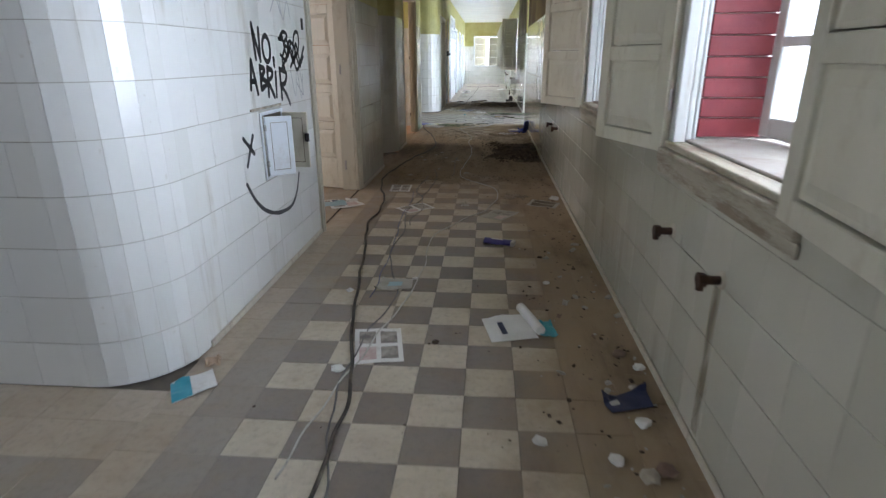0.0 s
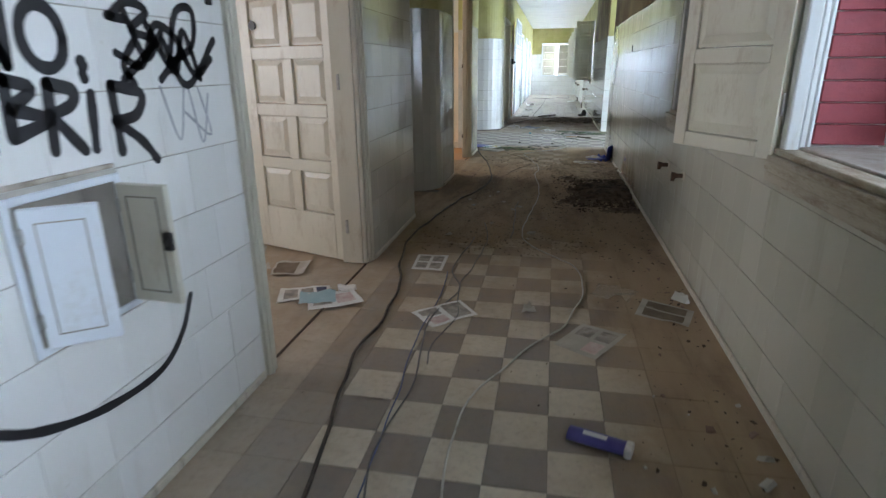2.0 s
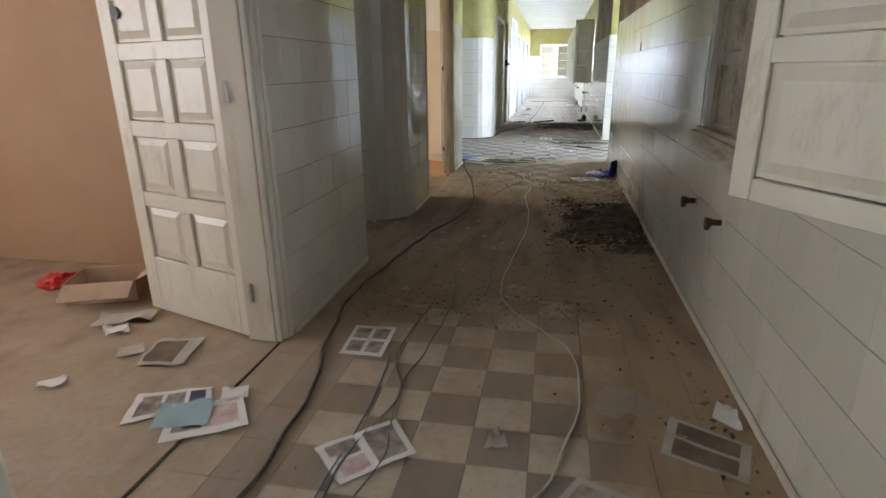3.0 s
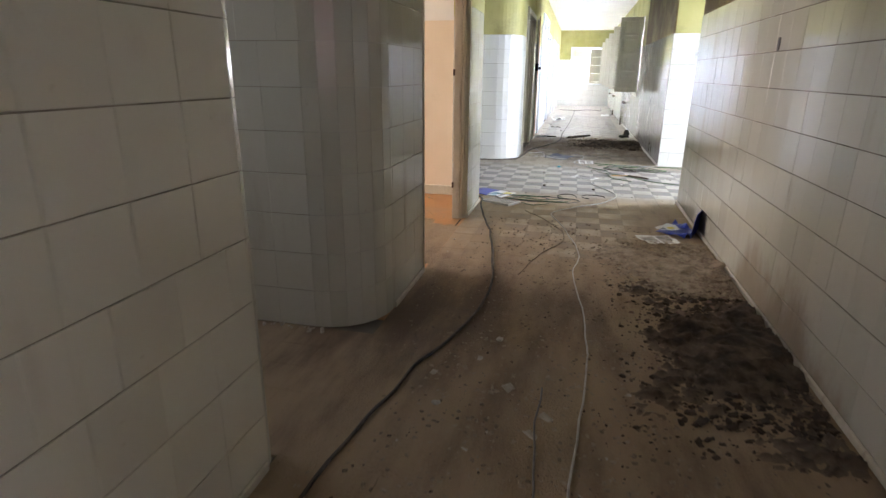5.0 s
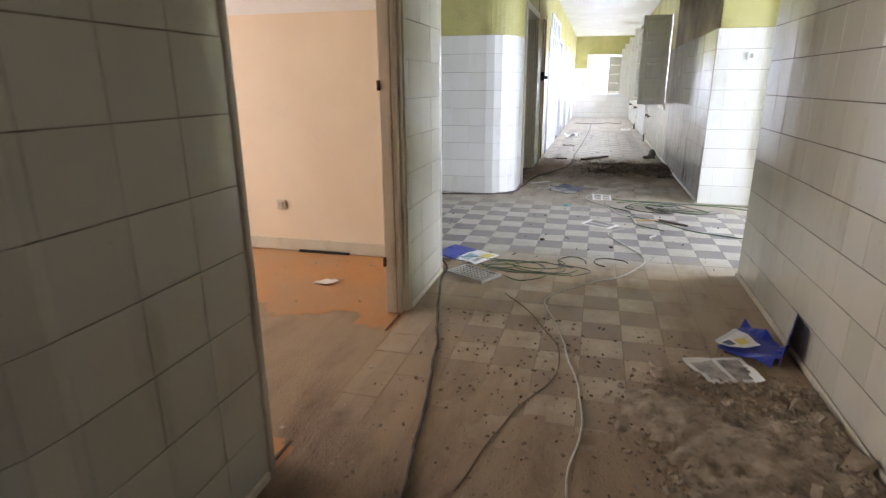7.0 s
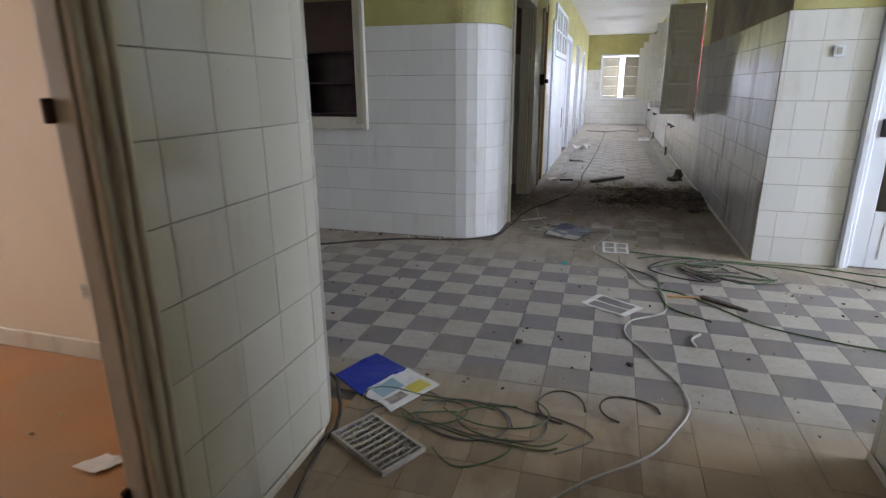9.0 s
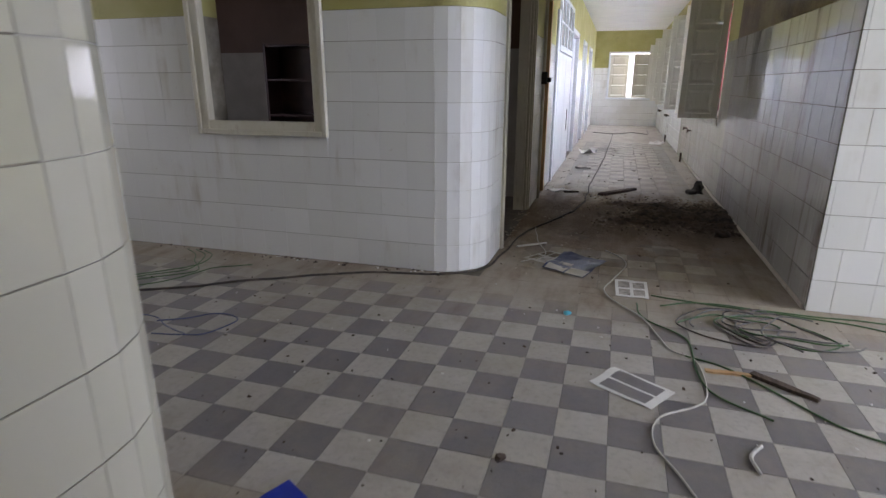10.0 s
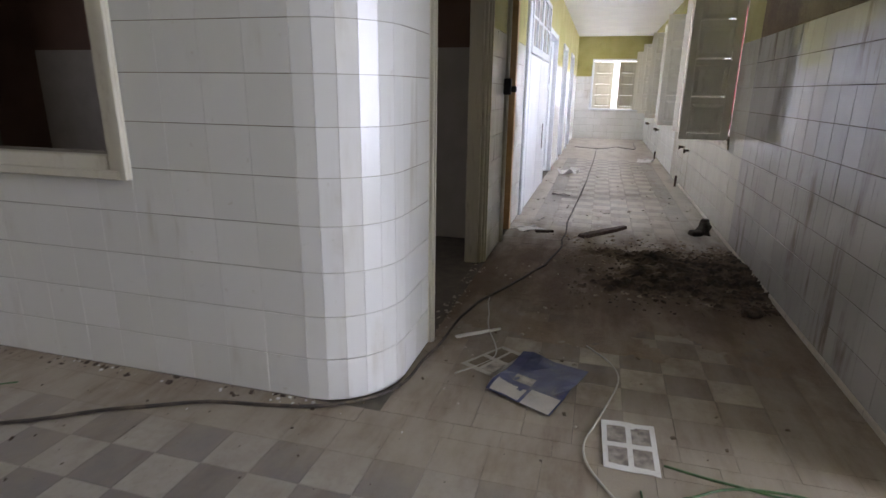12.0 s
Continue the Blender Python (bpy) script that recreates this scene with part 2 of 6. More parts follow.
ORANGE = surface("orange_floor", (0.44, 0.2, 0.06), (0.5, 0.24, 0.08), 3.0, 0.4, (0.38, 0.24, 0.13), 0.8, 1.6)


# ---- mesh helpers ----
def add_box(bm, x0, x1, y0, y1, z0, z1, m=None):
    vs = [bm.verts.new(Vector((x, y, z)) if m is None else m @ Vector((x, y, z))) for x in (x0, x1) for y in (y0, y1) for z in (z0, z1)]
    for f in ((0, 1, 3, 2), (4, 6, 7, 5), (0, 4, 5, 1), (2, 3, 7, 6), (0, 2, 6, 4), (1, 5, 7, 3)):
        bm.faces.new([vs[i] for i in f])
    return vs


def boxes(*sizes, bevel=0.0, segments=1):
    bm = bmesh.new()
    for s in sizes:
        add_box(bm, *s)
    if bevel:
        bmesh.ops.bevel(bm, geom=list(bm.edges), offset=bevel, segments=segments, affect="EDGES", profile=0.5)
    return bm


def mesh_of(name, bm, material, smooth=False):
    bmesh.ops.recalc_face_normals(bm, faces=list(bm.faces))
    me = bpy.data.meshes.new(name)
    bm.to_mesh(me)
    bm.free()
    if material is not None:
        me.materials.append(material)
    if smooth:
        me.polygons.foreach_set("use_smooth", [True] * len(me.polygons))
    return me


def part(name, bm, material, parent, label="", m=None, smooth=False):
    ob = new(name, mesh_of(name, bm, material, smooth))
    ob.parent = parent
    if m is not None:
        ob.matrix_basis = m
    return tagged(ob, label)


def structure(name, bm, material, label, category):
    return tagged(new(name, mesh_of(name, bm, material)), label, category, kind="structure")


def thing(name, m, label, category, group=""):
    ob = new(name)
    ob.empty_display_size = 0.1
    ob.matrix_basis = m
    return tagged(ob, label, category, group)


PIECES = {}


def piece_mesh(kind, w, h, t, chamfer, material):
    """A tile w by h, t thick, with chamfered front edges; front towards +z, centred."""
    key = (kind, round(w, 3), round(h, 3), material.name)
    if key not in PIECES:
        bm = bmesh.new()
        a, b = w / 2, h / 2
        lo = [bm.verts.new((x, y, -t)) for x, y in ((-a, -b), (a, -b), (a, b), (-a, b))]
        mid = [bm.verts.new((x, y, -chamfer * 0.7)) for x, y in ((-a, -b), (a, -b), (a, b), (-a, b))]
        a, b = a - chamfer, b - chamfer
        top = [bm.verts.new((x, y, 0)) for x, y in ((-a, -b), (a, -b), (a, b), (-a, b))]
        bm.faces.new(top)
        for r, s in ((lo, mid), (mid, top)):
            for i in range(4):
                j = (i + 1) % 4
                bm.faces.new((r[i], r[j], s[j], s[i]))
        PIECES[key] = mesh_of(kind, bm, material)
    return PIECES[key]


TILE_W, TILE_H, ROWS_UP = 0.2, 0.196, 9
DADO = TILE_H * ROWS_UP


def wall_tile(parent, me, place, right, out, jitter=0.25):
    up = Vector((0, 0, 1))
    right, out = Vector(right), Vector(out)
    m = Matrix((right, up, out)).transposed().to_4x4()
    m = m @ Euler((radians(random.uniform(-jitter, jitter)), radians(random.uniform(-jitter, jitter)), 0)).to_matrix().to_4x4()
    m.translation = Vector(place)
    ob = new("tile", me)
    ob.parent = parent
    ob.matrix_basis = m


def tile_run(parent, start, right, out, length, holes=(), offset=0.0, z_top=DADO, material=None, gap_h=0.0036, gap_v=0.0012):
    """Rows of glazed tiles on a straight wall. start: plan point, right: plan direction, holes: (u0, u1, z0, z1) left free."""
    material = material or TILE
    rx, ry = right
    row = 0
    z = 0.0
    while z < z_top - 0.01:
        h = min(TILE_H, z_top - z)
        cuts = {0.0, length}
        shift = offset + (0.1 if random.random() < 0.12 else 0.0)
        u = -shift
        while u < length:
            if 0 < u:
                cuts.add(round(u, 4))
            u += TILE_W
        inside = [q for q in holes if q[2] < z + h - 0.004 and q[3] > z + 0.004]
        for q in inside:
            cuts |= {q[0], q[1]}
        cuts = sorted(c for c in cuts if 0 <= c <= length)
        for a, b in zip(cuts, cuts[1:]):
            if b - a < 0.006:
                continue
            z0, z1 = z, z + h
            gone = False
            for q in inside:
                if q[0] - 0.002 <= a and b <= q[1] + 0.002:
                    if q[2] <= z0 + 0.004 and q[3] >= z1 - 0.004:
                        gone = True
                    elif q[2] > z0:
                        z1 = q[2]
                    else:
                        z0 = q[3]
            if gone or z1 - z0 < 0.01:
                continue
            me = piece_mesh("tile", b - a - gap_v, z1 - z0 - gap_h, 0.004, 0.001, material)
            mid = (a + b) / 2
            push = random.uniform(-0.0006, 0.0006)
            wall_tile(parent, me, (start[0] + rx * mid + out[0] * push, start[1] + ry * mid + out[1] * push, (z0 + z1) / 2), (rx, ry, 0), (*out, 0))
        z += TILE_H


def bent_tile(radius, degrees, material):
    """A narrow flat tile, one facet of a rounded corner; front towards +z."""
    key = ("bent", round(radius, 3), round(degrees, 2), material.name)
    if key not in PIECES:
        bm = bmesh.new()
        half = radians(degrees) / 2 - 0.0007 / radius
        h = TILE_H / 2 - 0.0018
        rows = []
        for k in range(2):
            a = half * (2 * k - 1)
            rows.append([bm.verts.new((r * math.sin(a), y, r * math.cos(half) - radius)) for r, y in ((radius - 0.004, -h), (radius, -h), (radius, h), (radius - 0.004, h))])
        for p, q in zip(rows, rows[1:]):
            for i in range(3):
                f = bm.faces.new((p[i], q[i], q[i + 1], p[i + 1]))
                f.smooth = False
        for r in (rows[0], rows[-1]):
            bm.faces.new(r)
        for e in bm.edges:
            if len({f.smooth for f in e.link_faces}) > 1:
                e.smooth = False
        PIECES[key] = mesh_of("tile", bm, material)
    return PIECES[key]


def tile_arc(parent, centre, radius, a0, a1, strips, material=None, z_top=DADO):
    """Narrow tiles round a convex corner; angles in degrees in plan."""
    step = (a1 - a0) / strips
    for row in range(ROWS_UP):
        for k in range(strips):
            a = radians(a0 + (k + 0.5) * step)
            out = (math.cos(a), math.sin(a))
            me = bent_tile(radius, abs(step), material or TILE)
            wall_tile(parent, me, (centre[0] + out[0] * radius, centre[1] + out[1] * radius, (row + 0.5) * TILE_H), (-out[1], out[0], 0), (*out, 0), 0.2)


CEIL = 2.85


def wall_boxes(bm, length_axis, fixed0, fixed1, a, b, z0=0.0, z1=CEIL, holes=()):
    """A wall of the given thickness with rectangular holes (a0, a1, z0, z1) through it."""
    cuts = sorted({a, b, *(h[0] for h in holes), *(h[1] for h in holes)})
    for p, q in zip(cuts, cuts[1:]):
        spans = [(z0, z1)]
        for h in holes:
            if h[0] <= p and q <= h[1]:
                spans = [s for lo, hi in spans for s in ((lo, min(hi, h[2])), (max(lo, h[3]), hi)) if s[1] - s[0] > 1e-4]
        for lo, hi in spans:
            if length_axis == "y":
                add_box(bm, fixed0, fixed1, p, q, lo, hi)
            else:
                add_box(bm, p, q, fixed0, fixed1, lo, hi)


def wall(name, axis, f0, f1, a, b, material, label, holes=(), z0=0.0, z1=CEIL):
    bm = bmesh.new()
    wall_boxes(bm, axis, f0, f1, a, b, z0, z1, holes)
    return structure(name, bm, material, label, "wall")


def plaster_above(parent, axis, f0, f1, a, b, material=None, z0=DADO + 0.002, holes=()):
    bm = bmesh.new()
    wall_boxes(bm, axis, f0, f1, a, b, z0, CEIL, holes)
    return part("upper_plaster", bm, material or YELLOW, parent, "brown damp-stained paint above the tiles" if material is DAMP else "olive yellow paint above the tiles")


def arc_core(bm, centre, radius, a0, a1, z0, z1, inner, strips=10):
    """A quarter ring of wall between radius and inner."""
    ring = []
    for k in range(strips + 1):
        a = radians(a0 + (a1 - a0) * k / strips)
        c, s = math.cos(a), math.sin(a)
        ring.append([bm.verts.new((centre[0] + c * r, centre[1] + s * r, z)) for r in (radius, inner) for z in (z0, z1)])
    for p, q in zip(ring, ring[1:]):
        for i, j in ((0, 1), (1, 3), (3, 2), (2, 0)):
            bm.faces.new((p[i], q[i], q[j], p[j]))
    bm.faces.new((ring[0][0], ring[0][1], ring[0][3], ring[0][2]))
    bm.faces.new((ring[-1][0], ring[-1][2], ring[-1][3], ring[-1][1]))


def curved_corner(name, centre, radius, a0, a1, strips, label, material=None):
    bm = bmesh.new()
    arc_core(bm, centre, (radius - 0.001) * math.cos(radians(a1 - a0) / strips / 2) - 0.002, a0, a1, 0, DADO, radius - 0.11, strips)
    ob = structure(name, bm, GROUT_PALE, label, "wall")
    bm = bmesh.new()
    arc_core(bm, centre, radius - 0.002, a0, a1, DADO + 0.002, CEIL, radius - 0.12)
    part("upper_plaster", bm, YELLOW, ob, "olive yellow paint above the tiles", smooth=False)
    tile_arc(ob, centre, radius, a0, a1, strips, material)
    return ob


# ---- the plan ----
LEFT, RIGHT, FAR_LEFT, FAR_RIGHT = 0.0, 1.955, 0.07, 2.07
G = 0.004
WIN_Z0, WIN_Z1 = 0.93, 2.35
WINDOWS = [(0.82, 1.8), (2.85, 3.83), (4.9, 5.87), (6.92, 7.88)]
FAR_WINDOWS = [(19.1, 20.05), (21.5, 22.45), (23.9, 24.85), (26.3, 27.25), (28.7, 29.6)]

# floor: bed under everything
structure("floor", boxes((-6, 6.5, -2.5, 31, -0.3, -0.011)), BED, "worn chequered cement tile floor under dust and litter", "floor")
floor_bed = bpy.data.objects["floor"]
structure("ceiling", boxes((-6, 6.5, -2.5, 31, CEIL, CEIL + 0.2)), WHITE_WALL, "flaking white painted plaster ceiling", "ceiling")

# left side
w = wall("wall_left_1", "y", -0.15, -G, 3.68, 5.48, GROUT_PALE, "white glazed tile wall with black graffiti", [(4.545, 4.865, 0.605, 0.96)], z1=DADO)
plaster_above(w, "y", -0.15, -0.002, 3.68, 5.48)
tile_run(w, (0, 5.48), (0, -1), (1, 0), 1.8, holes=[(0.603, 0.947, 0.593, 0.972)])
curved_corner("wall_left_2", (-0.33, 3.68), 0.33, 0, -90, 7, "rounded white tiled wall corner")
w = wall("wall_left_3", "x", 3.35 + G, 3.5, -4.0, -0.33, GROUT_PALE, "white glazed tile wall of the side passage", z1=DADO)
plaster_above(w, "x", 3.352, 3.5, -4.0, -0.33)
tile_run(w, (-0.33, 3.35), (-1, 0), (0, -1), 3.4)

w = wall("wall_left_4", "y", -0.15, -G, 6.96, 8.12, GROUT, "yellowed white glazed tile wall", z1=DADO)
plaster_above(w, "y", -0.15, -0.002, 6.96, 8.12)
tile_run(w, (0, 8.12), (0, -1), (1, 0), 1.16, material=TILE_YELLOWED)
curved_corner("wall_left_5", (-0.05, 8.12), 0.05, 90, 0, 3, "white tiled wall edge beside a niche", TILE_YELLOWED)
w = wall("wall_left_6", "x", 8.05, 8.17 - G, -2.2, -0.05, GROUT, "white tiled side of a niche", z1=DADO)
plaster_above(w, "x", 8.05, 8.168, -2.2, -0.05)
w = wall("wall_left_7", "x", 9.12 + G, 9.3, -2.2, -0.31, GROUT, "white glazed tile back of a niche", z1=DADO)
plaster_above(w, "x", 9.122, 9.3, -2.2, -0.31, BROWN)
# niche back and following walls take the tile with shade in its colour
tile_run(w, (-0.31, 9.12), (-1, 0), (0, -1), 1.8, material=TILE_SHADED)
curved_corner("wall_left_8", (-0.31, 9.43), 0.31, 0, -90, 6, "rounded glossy white tiled wall corner", TILE_SHADED)
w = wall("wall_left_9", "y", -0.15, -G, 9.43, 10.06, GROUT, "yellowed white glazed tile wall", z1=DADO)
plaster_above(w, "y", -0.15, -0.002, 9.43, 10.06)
tile_run(w, (0, 10.06), (0, -1), (1, 0), 0.63, material=TILE_SHADED)
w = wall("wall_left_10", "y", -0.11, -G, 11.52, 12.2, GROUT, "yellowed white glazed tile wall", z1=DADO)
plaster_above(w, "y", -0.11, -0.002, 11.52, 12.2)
tile_run(w, (0, 12.2), (0, -1), (1, 0), 0.68, material=TILE_SHADED)
curved_corner("wall_left_11", (-0.33, 12.2), 0.33, 90, 0, 6, "rounded white tiled wall corner", TILE_SHADED)
w = wall("wall_left_12", "x", 12.5, 12.53 - G, -5.0, -0.33, GROUT, "white glazed tile wall", z1=DADO)
plaster_above(w, "x", 12.5, 12.528, -5.0, -0.33)
# the opening here is assumed, added to brighten the niche
wall("wall_left_13", "y", -2.4, -2.2, 8.0, 9.4, WHITE_WALL, "end of the niche with an added unseen opening", [(8.28, 9.02, 1.0, 2.2)])

# over the door openings
wall("wall_left_14", "y", -0.15, -0.002, 5.48, 6.96, YELLOW, "olive yellow painted lintel", z0=2.2)
wall("wall_left_15", "y", -0.15, -0.002, 10.06, 11.52, YELLOW, "olive yellow painted lintel", z0=2.2)
wall("wall_left_16", "y", -0.15, -0.002, 8.17, 9.12, YELLOW, "olive yellow painted lintel", z0=2.4)

# the room behind the first door
wall("wall_room_1", "x", 7.75, 8.0, -3.6, -0.15, TAN, "tan painted room wall")
wall("wall_room_2", "y", -3.8, -3.6, 3.5, 8.0, TAN, "tan painted room wall", holes=[(4.6, 6.4, 0.9, 2.3)])
wall("wall_room_3", "x", 3.5, 3.62, -3.6, -0.15, TAN, "tan painted room wall")
wall("wall_room_4", "y", -0.17, -0.155, 3.62, 5.44, TAN, "tan painted room wall")
# the room behind the second door
wall("wall_room_5", "x", 12.455, 12.496, -4.6, -0.3, CREAM, "cream painted room wall", z1=1.73)
wall("wall_room_8", "x", 12.455, 12.496, -4.6, -0.3, WHITE_WALL, "white painted upper room wall", z0=1.73)
wall("wall_room_6", "y", -4.8, -4.6, 9.3, 12.5, CREAM, "cream painted room wall", holes=[(10.0, 12.0, 0.9, 2.4)])
wall("wall_room_7", "x", 9.302, 9.45, -4.6, -0.45, CREAM, "cream painted room wall")

# right side
holes = [(a, b, WIN_Z0, WIN_Z1) for a, b in WINDOWS]
STRETCHES = [(-2.5, 0.6), (0.6, 4.4), (4.4, 8.4), (8.4, 12.62)]
for k, (a, b) in enumerate(STRETCHES):
    own = [h for h in holes if a < h[0] < b]
    w = wall(f"wall_right_{k + 1}", "y", RIGHT + G, RIGHT + 0.33, a, b, GROUT_DARK if k == 3 else GROUT_PALE, "yellowed white glazed tile wall under shuttered windows", own, z1=DADO)
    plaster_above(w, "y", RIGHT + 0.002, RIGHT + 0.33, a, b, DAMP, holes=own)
    if k:
        # the window wall's backlit shade is in its tile colour
        tile_run(w, (RIGHT, a), (0, 1), (-1, 0), b - a, [(h[0] - a, h[1] - a, h[2], h[3]) for h in own], offset=0.07 * k, material=TILE_SHADED_SPLASHED if k == 3 else TILE_SHADED, gap_h=0.0048 if k == 3 else 0.003)
w = wall("wall_right_5", "x", 12.5, 12.62 - G, RIGHT + 0.02, 6.0, GROUT, "white glazed tile wall", z1=DADO)
plaster_above(w, "x", 12.5, 12.618, RIGHT + 0.33, 6.0)

# the crossing
w = wall("wall_cross_1", "x", 15.1 + G, 15.3, -5.0, -0.26, GROUT, "white glazed tile wall with an inside window", [(-2.04, -1.13, 1.02, 2.0)], z1=DADO)
plaster_above(w, "x", 15.102, 15.3, -5.0, -0.26, holes=[(-2.04, -1.13, 1.02, 2.0)])
tile_run(w, (-0.26, 15.1), (-1, 0), (0, -1), 4.7, [(0.87, 1.78, 1.02, 2.0)])
curved_corner("wall_cross_2", (-0.26, 15.43), 0.33, 0, -90, 6, "rounded glossy white tiled wall corner")
w = wall("wall_cross_3", "x", 15.08 + G, 15.3, FAR_RIGHT + 0.02, 2.62, GROUT, "bluish white glazed tile wall end", z1=DADO)
plaster_above(w, "x", 15.082, 15.3, FAR_RIGHT + 0.02, 2.62)
tile_run(w, (2.62, 15.08), (-1, 0), (0, -1), 0.545, offset=0.08)
wall("wall_cross_4", "x", 15.1, 15.3, 2.62, 6.0, YELLOW, "olive yellow painted wall", [(2.62, 3.6, 0, 2.2)])
wall("wall_cross_5", "y", -5.2, -5.0, 12.4, 15.3, YELLOW, "end wall of the crossing", [(13.0, 14.9, 0.9, 2.4)])
wall("wall_cross_6", "y", 6.0, 6.2, 12.5, 15.3, YELLOW, "end wall of the crossing", [(12.9, 14.9, 0.1, 2.5)])
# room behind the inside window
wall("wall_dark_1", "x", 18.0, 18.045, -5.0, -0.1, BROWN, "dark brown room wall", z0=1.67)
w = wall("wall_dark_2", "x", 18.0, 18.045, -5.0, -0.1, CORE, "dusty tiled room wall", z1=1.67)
# unseen opening at x -5 added only to let light into this room
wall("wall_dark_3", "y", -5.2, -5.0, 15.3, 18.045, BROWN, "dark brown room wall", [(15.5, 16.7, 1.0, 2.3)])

# far corridor
w = wall("wall_far_1", "y", FAR_LEFT - 0.15, FAR_LEFT - G, 15.43, 15.8, GROUT, "white glazed tile wall", z1=DADO)
plaster_above(w, "y", FAR_LEFT - 0.15, FAR_LEFT - 0.002, 15.43, 15.8)
tile_run(w, (FAR_LEFT, 15.8), (0, -1), (1, 0), 0.37)
wall("wall_far_2", "y", FAR_LEFT - 0.15, FAR_LEFT - 0.002, 15.8, 17.28, YELLOW, "olive yellow painted lintel", z0=2.2)
w = wall("wall_far_3", "y", FAR_LEFT - 0.15, FAR_LEFT - G, 17.345, 17.96, GROUT, "glossy white glazed tile wall", z1=DADO)
plaster_above(w, "y", FAR_LEFT - 0.15, FAR_LEFT - 0.002, 17.348, 18.06)
tile_run(w, (FAR_LEFT, 17.96), (0, -1), (1, 0), 0.615)
LEFT_DOORS = [(18.06, 18.55), (21.55, 22.9), (24.6, 25.6), (27.2, 28.2)]
cuts = [18.06] + [v for d in LEFT_DOORS for v in d] + [30.5]
for k in range(2, len(cuts), 2):
    a, b = cuts[k], cuts[k + 1]
    w = wall(f"wall_far_{4 + k}", "y", FAR_LEFT - 0.15, FAR_LEFT - G, a, b, GROUT, "bright white glazed tile wall", z1=DADO)
    plaster_above(w, "y", FAR_LEFT - 0.15, FAR_LEFT - 0.002, a, b)
    tile_run(w, (FAR_LEFT, b), (0, -1), (1, 0), b - a)
for k, (a, b) in enumerate(LEFT_DOORS):
    wall(f"wall_far_lintel_{k + 1}", "y", FAR_LEFT - 0.15, FAR_LEFT - 0.002, a, b, YELLOW, "olive yellow painted lintel", z0=2.2)
holes = [(a, b, WIN_Z0, WIN_Z1) for a, b in FAR_WINDOWS]
for k, (a, b) in enumerate([(15.09, 18.5), (18.5, 23.2), (23.2, 30.5)]):
    own = [h for h in holes if a < h[0] < b]
    w = wall(f"wall_far_right_{k + 1}", "y", FAR_RIGHT + G, FAR_RIGHT + 0.33, a, b, GROUT_DARK if k == 0 else GROUT, "glossy white glazed tile wall with brown damp runs", own, z1=DADO)
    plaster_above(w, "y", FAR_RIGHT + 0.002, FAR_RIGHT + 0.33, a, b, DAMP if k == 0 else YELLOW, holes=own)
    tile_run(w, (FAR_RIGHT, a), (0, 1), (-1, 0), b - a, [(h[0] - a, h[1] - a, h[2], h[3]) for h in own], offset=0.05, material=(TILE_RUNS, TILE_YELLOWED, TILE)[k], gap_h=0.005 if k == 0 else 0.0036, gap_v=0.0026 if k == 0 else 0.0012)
w = wall("wall_end", "x", 30.5 + G, 30.7, FAR_LEFT - 0.1, FAR_RIGHT + 0.1, GROUT, "white tiled end wall with a shuttered window", [(0.55, 1.75, 0.88, 2.2)], z1=DADO)
plaster_above(w, "x", 30.502, 30.7, FAR_LEFT - 0.1, FAR_RIGHT + 0.1, holes=[(0.55, 1.75, 0.88, 2.2)])
tile_run(w, (FAR_RIGHT, 30.5), (-1, 0), (0, -1), 2.0, [(0.32, 1.52, 0.88, 2.2)])
# closing walls behind the start
wall("wall_back", "x", -2.5, -2.3, -4.2, 2.0, WHITE_WALL, "white painted wall")
wall("wall_back_2", "y", -4.2, -4.0, -2.5, 3.5, WHITE_WALL, "white painted wall", [(-1.5, 1.8, 0.9, 2.4)])
wall("wall_far_side_1", "y", -3.0, -2.8, 18.8, 30.7, CREAM, "cream painted room wall", [(k, k + 1.2, 0.9, 2.3) for k in (19.6, 22.0, 24.4, 26.8)])
wall("wall_far_side_2", "x", 30.5, 30.7, -3.0, -0.05, CREAM, "cream painted room wall")
wall("wall_far_side_3", "x", 18.81, 18.95, -3.0, -0.1, CREAM, "cream painted room wall")

# ---- sky light through the openings ----
for (a, b), watts in zip(WINDOWS, (66, 128, 42)):
    window_light("window_light", (RIGHT + 1.05, (a + b) / 2, 1.75), (-1, 0, -0.12), 1.5, 1.9, watts, (0.79, 0.9, 1.0))
for a, b in FAR_WINDOWS:
    window_light("window_light", (FAR_RIGHT + 1.05, (a + b) / 2, 1.75), (-1, 0, -0.12), 1.5, 1.9, 240, (0.78, 0.89, 1.0))
window_light("window_light", (6.1, 13.9, 1.4), (-1, 0, -0.1), 2.0, 2.3, 285, (0.74, 0.87, 1.0))
window_light("window_light", (-5.1, 13.95, 1.65), (1, 0, -0.1), 1.9, 1.5, 12, (0.74, 0.87, 1.0))
window_light("window_light", (-4.1, 0.1, 1.6), (1, 0.2, -0.1), 3.2, 1.5, 10)
window_light("window_light", (-4.7, 11, 1.65), (1, 0, -0.1), 2.0, 1.5, 56, (1.0, 0.94, 0.84))
window_light("window_light", (-3.7, 5.5, 1.6), (1, 0, -0.1), 1.8, 1.4, 40, (1.0, 0.93, 0.85))
# fill lamp in the assumed niche opening
window_light("window_light", (-2.3, 8.65, 1.6), (1, 0, -0.1), 0.7, 1.2, 5)
# helper lamp in the added opening, lifts the brown room
window_light("window_light", (-5.1, 16.1, 1.65), (1, 0.2, -0.1), 1.2, 1.3, 7)
window_light("window_light", (1.15, 30.8, 1.55), (0, -1, -0.1), 1.2, 1.3, 80)
